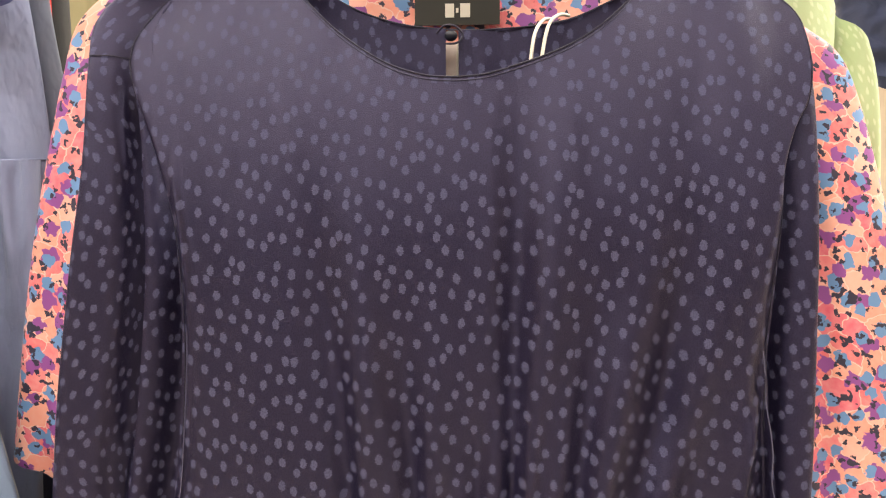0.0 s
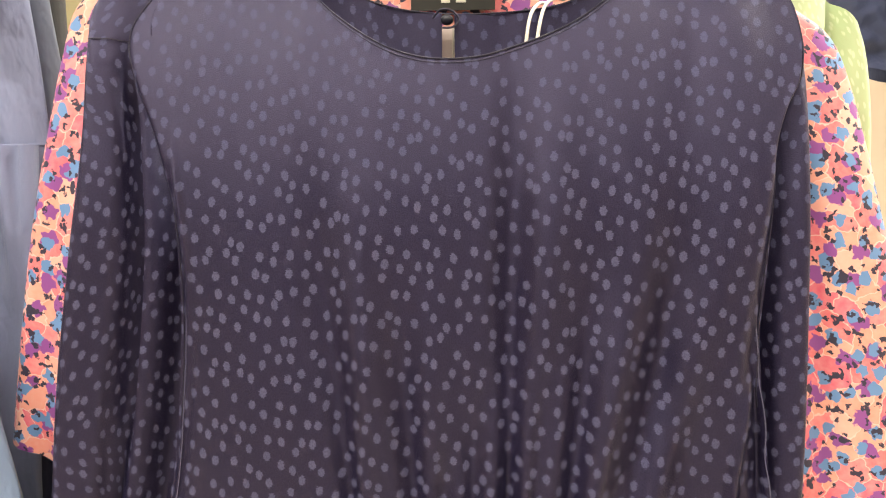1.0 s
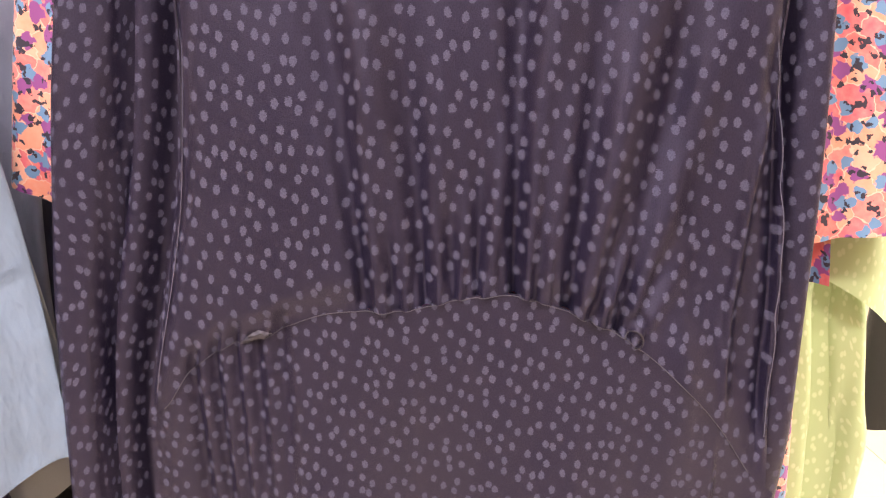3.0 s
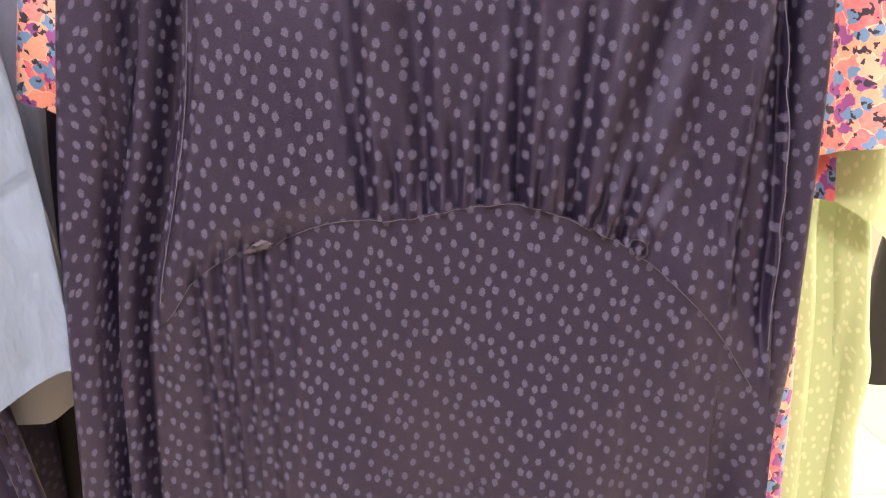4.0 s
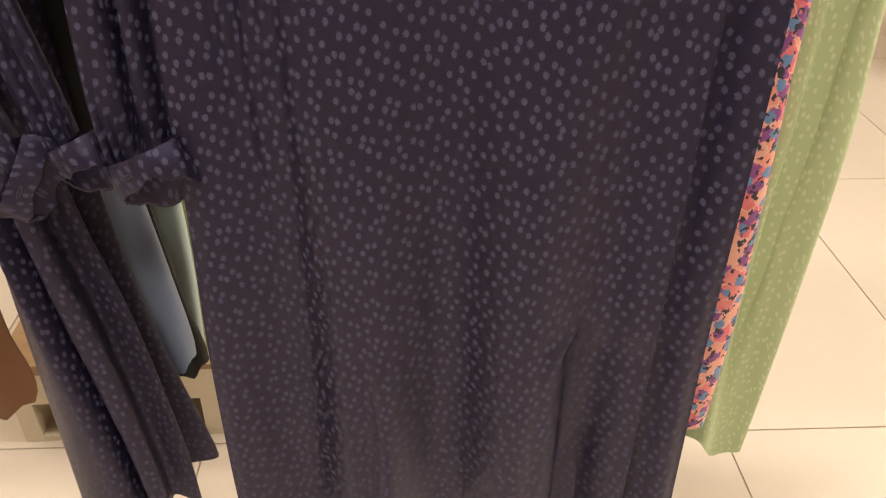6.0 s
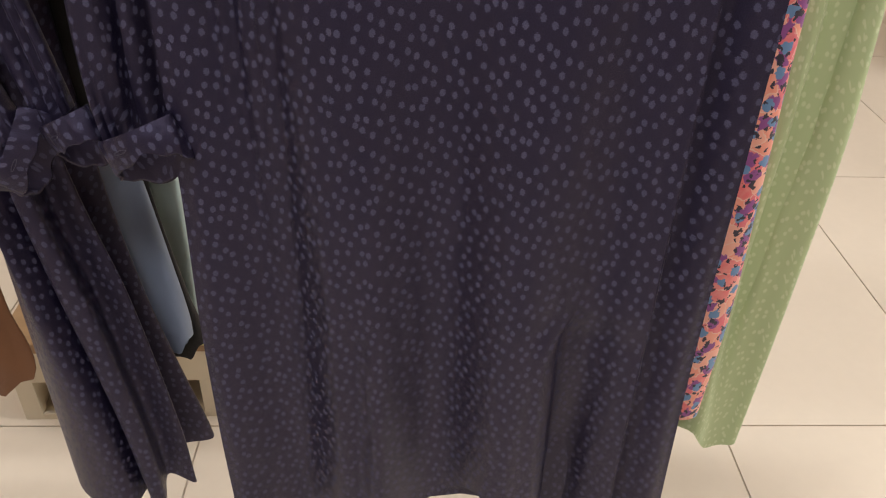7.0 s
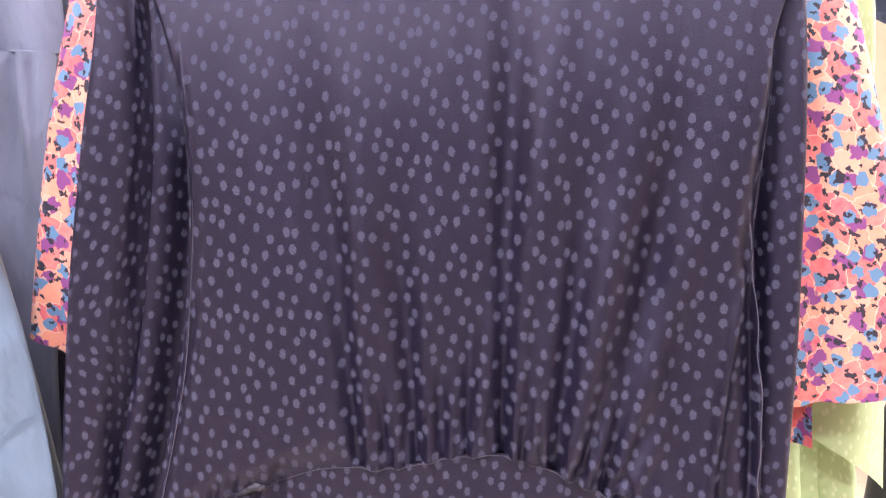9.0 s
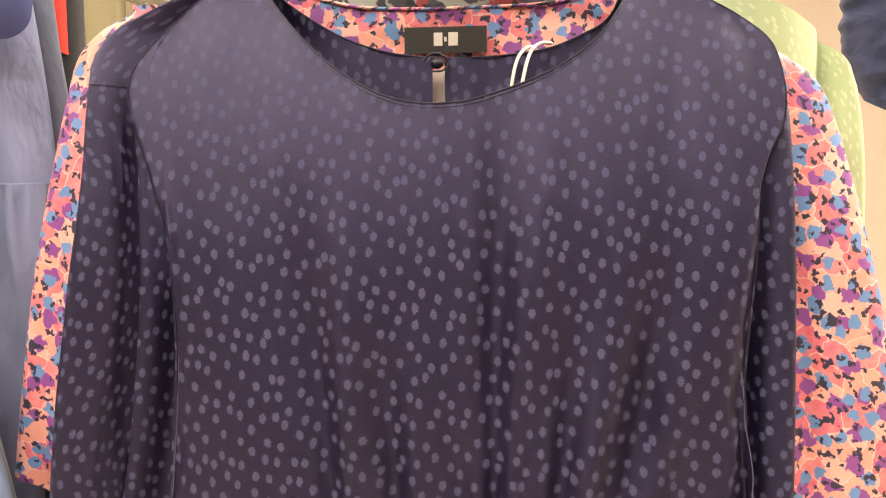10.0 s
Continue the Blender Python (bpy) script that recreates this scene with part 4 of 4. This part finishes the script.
side_dress("grey blouse with a plain hem", grey_cloth, 0.532, [(1.40, -0.36), (1.2, -0.31), (1.0, -0.272), (0.92, -0.268)], lambda x: 1.42, lambda x: 0.905 + 0.018 * smooth01(-0.30, -0.268, x), 0.03, 36)

# ---- neighbouring rail: two more navy dotted dresses ----
second = thing("dress", (-0.46, 0.54, 0.27), "long navy satin dress with woven dots, seen edge on", "dress", "dresses on the rails")
hook_and_hanger("black plastic clothes hanger on the neighbouring rail", -0.5, 0.66, 1.49, 0.16, RAIL)


def pleated_skirt(parent, seed):
    """A skirt hanging in deep pleats that run round from its front to its side."""
    first = [(1.05, -0.405), (0.80, -0.390), (0.63, -0.372), (0.43, -0.341), (0.334, -0.330), (0.25, -0.322)]
    next_ = [(1.05, -0.375), (0.80, -0.365), (0.65, -0.350), (0.54, -0.328), (0.36, -0.305), (0.27, -0.301), (0.25, -0.300)]
    edge = [(1.05, -0.36), (0.80, -0.352), (0.60, -0.338), (0.485, -0.322), (0.387, -0.302), (0.305, -0.283), (0.25, -0.275)]
    low = [0.295, 0.280, 0.279, 0.285, 0.274, 0.276, 0.290, 0.270, 0.295, 0.287, 0.31, 0.30]
    grid = []
    for r in range(101):
        v = r / 100
        line = []
        for k in range(193):
            s = 12 * k / 192
            j, f = int(s) % 12, s - int(s)
            share = f * f * (3 - 2 * f)
            bottom = low[j] * (1 - share) + low[(j + 1) % 12] * share
            z = 1.05 + v * (bottom - 1.05)
            a, b, c = along(first, z), along(next_, z), along(edge, z)
            open_ = smooth01(1.0, 0.55, z)
            ring = [(-0.418, 0.585), (-0.402 + 0.008 * open_, 0.545), (a - 0.015, 0.535), (a - 0.002, 0.548 + 0.018 * open_), (a + 0.006, 0.546), (b - 0.004, 0.551), (b - 0.009 * open_, 0.577), (b + 0.017 * open_, 0.586),
                    (c - 0.032 * open_, 0.614), (c, 0.640), (c - 0.03, 0.662), (-0.38, 0.662)]
            p = [np.array(ring[(j + q) % 12]) for q in (-1, 0, 1, 2)]
            x, y = 0.5 * (2 * p[1] + (p[2] - p[0]) * f + (2 * p[0] - 5 * p[1] + 4 * p[2] - p[3]) * f * f + (3 * p[1] - p[0] - 3 * p[2] + p[3]) * f ** 3)
            line.append((x + 0.4 * ripple(seed + 2, y, z), y + 0.5 * ripple(seed, x, z), z))
        grid.append(line)
    return cloth_grid("skirt", grid, navy_satin, parent)


pleated_skirt(second, 41)
s2 = sleeve("sleeve", navy_satin, second, lambda z: along([(1.05, -0.385), (0.90, -0.345), (0.853, -0.328), (0.80, -0.317), (0.755, -0.303)], z), lambda z: along([(1.05, -0.342), (0.89, -0.304), (0.835, -0.291), (0.775, -0.279), (0.755, -0.277)], z), 0.515, 0.520, lambda z: 0.015, 1.05, 0.762, ((0.5, 0.010, 0.1), (0.8, 0.006, 0.06)), rows=70, cols=64, seed=43, gather=0.006, slant=0.024)
cuff(s2, (-0.2800, 0.507, 0.773), 0.0205, 0.016, 0.026, -26, navy_satin, 12, flare=1.02)
third = thing("dress", (-0.60, 0.55, 0.27), "long navy satin dress with woven dots, its cuff open, its body blackened for shade", "dress", "dresses on the rails")
# black instead of navy: paints the shade in the gap above the sleeves
shell("body", black_cloth, third, lambda z: -0.78, lambda z: along([(1.3, -0.34), (1.0, -0.30), (0.85, -0.288), (0.75, -0.288), (0.66, -0.300)], z), lambda z: 0.648, lambda z: 0.05, lambda x: 1.3, lambda x: 0.66, rows=40, cols=90, seed=45)
hook_and_hanger("black plastic clothes hanger on the neighbouring rail", -0.5, 0.625, 1.49, 0.16, RAIL)
s3 = sleeve("sleeve", navy_satin, third, lambda z: along([(1.05, -0.45), (0.9, -0.42), (0.79, -0.365), (0.75, -0.345)], z), lambda z: along([(1.05, -0.40), (0.9, -0.366), (0.79, -0.325), (0.75, -0.310)], z), 0.505, 0.505, lambda z: 0.03, 1.05, 0.755, ((0.5, 0.008, 0.1),), rows=50, cols=48, seed=47, gather=0.004)
cuff(s3, (-0.326, 0.494, 0.750), 0.033, 0.010, 0.022, -60, navy_satin, 17, yaw=38, flare=1.0)

# ---- hems of further dresses behind the navy ones ----
def back_hem(label, mat, y, x0, edge, z0, z1, seed, rail_x=-0.5):
    d = thing("dress", ((x0 + edge[-1][1]) / 2, y, z1), label, "dress", "dresses on the rails")
    shell("body", mat, d, lambda z: x0, lambda z: along(edge, z), lambda z: y, lambda z: 0.025, lambda x: z0, lambda x: z1 + 0.025 * smooth01(edge[-1][1] - 0.015, edge[-1][1], x), rows=50, cols=60, seed=seed, folds=lambda x, z: 0.006 * math.sin(x * 90 + z))
    front = d.children[0]
    cord("hem_stitching", [(x, on_front(front, x, z1 + 0.03) - 0.0005, z1 + 0.03) for x in np.linspace(x0 + 0.02, edge[-1][1] - 0.012, 12)], 0.0004, mat, d)
    hook_and_hanger("black plastic clothes hanger on the neighbouring rail", rail_x, y + 0.012, 1.49, 0.12, RAIL)


back_hem("mid blue cotton dress with a plain hem", midblue, 0.67, -0.46, [(1.35, -0.36), (0.75, -0.345), (0.60, -0.323), (0.51, -0.311), (0.43, -0.302), (0.39, -0.304)], 1.35, 0.385, 51)
back_hem("black cotton dress with an uneven hem", black_cloth, 0.698, -0.45, [(1.35, -0.37), (0.60, -0.335), (0.45, -0.314), (0.39, -0.301), (0.35, -0.306)], 1.35, 0.352, 55)
back_hem("teal cotton dress with a plain hem", teal, 0.73, -0.42, [(1.35, -0.33), (0.60, -0.314), (0.495, -0.313), (0.394, -0.317), (0.34, -0.319)], 1.35, 0.345, 52)
back_hem("lime dress with small pale flecks", lime_flecked, 0.76, -0.40, [(1.35, -0.33), (0.60, -0.313), (0.30, -0.315)], 1.35, 0.315, 53, 0.012)
back_hem("brown jersey top with a curved hem", brown_cloth, 0.70, -0.80, [(1.2, -0.56), (0.40, -0.55), (0.33, -0.538), (0.285, -0.545), (0.26, -0.57)], 1.20, 0.255, 54)

# ---- low display platform ----
platform = thing("display_platform", (-0.55, 1.15, 0), "low cream display platform with oak board top and hand slot", "platform")
turn = pose(-0.73, 0.885, 0, 0, 0, 9)
bm = bmesh.new()
for x0, x1, z0, z1 in ((0.0, 0.03, 0.0, 0.15), (0.03, 0.9, 0.085, 0.15), (0.03, 0.9, 0.0, 0.012), (0.30, 0.9, 0.012, 0.085)):
    box(bm, x0, x1, 0.0, 0.02, z0, z1, 0.001)
box(bm, 0.0, 0.02, 0.02, 0.6, 0.0, 0.15, 0.001)
box(bm, 0.88, 0.9, 0.02, 0.6, 0.0, 0.15, 0.001)
box(bm, 0.03, 0.88, 0.10, 0.11, 0.012, 0.15)
bm.transform(turn)
part("base", bm, plinth_paint, platform, smooth=False)
for k in range(5):
    bm = box(bmesh.new(), -0.005, 0.905, -0.005 + 0.122 * k, 0.115 + 0.122 * k, 0.152, 0.172, 0.0015)
    bm.transform(turn)
    part("board", bm, oak, platform, smooth=False)

# ---- far side of the shop ----
red = thing("blouse", (-0.36, 0.86, 0.9), "bright red blouse with a pale pink edge, seen edge on", "blouse")
shell("body", red_cloth, red, lambda z: -0.429, lambda z: -0.411, lambda z: 0.85, lambda z: 0.03, lambda x: 1.58, lambda x: 1.472 - 0.4 * (x + 0.42), rows=20, cols=30, seed=61)
shell("lining", black_cloth, red, lambda z: -0.428, lambda z: -0.405, lambda z: 0.856, lambda z: 0.03, lambda x: 1.56, lambda x: 1.0, rows=20, cols=30, seed=63)
shell("placket", pale_pink, red, lambda z: -0.437, lambda z: -0.430, lambda z: 0.848, lambda z: 0.02, lambda x: 1.58, lambda x: 1.0, rows=20, cols=24, seed=62)
for k in range(5):
    xo = -0.95 + 0.13 * k
    o = thing("trousers", (xo, 1.95, 1.2), "olive cotton trousers hanging on a far rail", "trousers", "olive trousers on the far rail")
    shell("leg", olive_cloth, o, lambda z: xo - 0.055, lambda z: xo + 0.06, lambda z: 1.92 + 0.012 * k, lambda z: 0.05, lambda x: 1.95, lambda x: 1.05, rows=20, cols=40, seed=70 + k, folds=lambda x, z: 0.01 * math.sin(x * 80))
far_rail = thing("clothes_rail", (-0.7, 1.96, 0), "chrome clothes rail along the far clothes", "clothes rail", "clothes rails")
bm = bmesh.new()
bmesh.ops.create_cone(bm, cap_ends=True, segments=20, radius1=0.0125, radius2=0.0125, depth=1.2, matrix=pose(-0.7, 1.965, 1.96, 0, 90, 0))
part("arm", bm, chrome, far_rail)
for x in (-1.29, -0.11):
    bm = bmesh.new()
    bmesh.ops.create_cone(bm, cap_ends=True, segments=20, radius1=0.014, radius2=0.014, depth=1.96, matrix=pose(x, 1.965, 0.98))
    part("post", bm, chrome, far_rail)

hook_and_hanger("black plastic clothes hanger inside the knit cardigan", 0.62, 1.13, 1.68, 0.14, 1.75)
cardigan = thing("cardigan", (0.62, 1.13, 1.38), "dark navy brushed knit cardigan hanging on a far arm", "cardigan")
shell("body", navy_knit, cardigan, lambda z: 0.467 + 0.008 * smooth01(1.52, 1.46, z) + 0.03 * smooth01(1.48, 1.41, z) + 0.008 * noise.noise((z * 70, 1, 0)), lambda z: 0.80, lambda z: 1.08, lambda z: 0.10, lambda x: 1.70, lambda x: 1.422 + 0.012 * math.sin(x * 30), rows=70, cols=160, seed=81, folds=lambda x, z: 0.022 * noise.noise((x * 28, z * 20, 3)) + 0.012 * noise.noise((x * 75, z * 60, 5)))
slacks = thing("trousers", (0.62, 0.93, 0.79), "black cotton trousers hanging on a side arm", "trousers")
shell("leg", black_cloth, slacks, lambda z: along([(1.62, 0.60), (1.15, 0.56), (1.0, 0.480), (0.963, 0.462), (0.88, 0.453), (0.80, 0.447), (0.78, 0.447)], z), lambda z: 0.85, lambda z: 0.90, lambda z: 0.06, lambda x: 1.66, lambda x: 0.79, rows=50, cols=70, seed=83, folds=lambda x, z: 0.006 * math.sin(x * 80))
shell("waistband", black_cloth, slacks, lambda z: 0.59, lambda z: 0.855, lambda z: 0.897, lambda z: 0.066, lambda x: 1.662, lambda x: 1.625, rows=6, cols=60, seed=84)
hook_and_hanger("black plastic clothes hanger with black trousers", 0.72, 0.93, 1.655, 0.11, 1.75)
stand = thing("display_stand", (1.58, 2.55, 0), "dark brown round display stand on the shop floor", "display stand")
for r0, r1, z0, z1, name in ((0.20, 0.19, 0.0, 0.03, "foot"), (0.03, 0.03, 0.03, 0.72, "column"), (0.26, 0.26, 0.72, 0.75, "top")):
    bm = bmesh.new()
    bmesh.ops.create_cone(bm, cap_ends=True, segments=40, radius1=r0, radius2=r1, depth=z1 - z0, matrix=pose(1.58, 2.55, (z0 + z1) / 2))
    part(name, bm, dark_wood, stand, smooth=False)
arm = thing("clothes_rail", (0.95, 1.75, 0), "chrome clothes rail with two posts", "clothes rail", "clothes rails")
for m, length in ((pose(1.3, 1.42, 1.75, 90, 0, 0), 0.7), (pose(1.0, 1.13, 1.75, 0, 90, 0), 0.9), (pose(0.72, 0.99, 1.75, 90, 0, 0), 0.28), (pose(1.3, 1.74, 0.875), 1.75), (pose(1.43, 1.13, 0.875), 1.75)):
    bm = bmesh.new()
    bmesh.ops.create_cone(bm, cap_ends=True, segments=20, radius1=0.0125, radius2=0.0125, depth=length, matrix=m)
    part("tube", bm, chrome, arm)

# ---- floor tiles ----
bm = box(bmesh.new(), -TILE / 2 + 0.0015, TILE / 2 - 0.0015, -TILE / 2 + 0.0015, TILE / 2 - 0.0015, -0.01, 0.0, 0.001)
tile_mesh = bpy.data.meshes.new("tile")
bm.to_mesh(tile_mesh)
bm.free()
tile_mesh.materials.append(tile_mat)
for row in range(-6, 6):
    for col in range(-7, 8):
        u = 1.027 + (col + 0.5 + 0.5 * (row % 2)) * TILE
        v = 0.958 + (row + 0.5) * TILE
        x = u * math.cos(TURNED) - v * math.sin(TURNED)
        y = u * math.sin(TURNED) + v * math.cos(TURNED)
        if RX0 - 0.3 < x < RX1 + 0.3 and RY0 - 0.3 < y < RY1 + 0.3:
            t = new("tile", tile_mesh)
            t.matrix_basis = pose(x, y, 0, 0, 0, 7.5)
            t.parent = floor
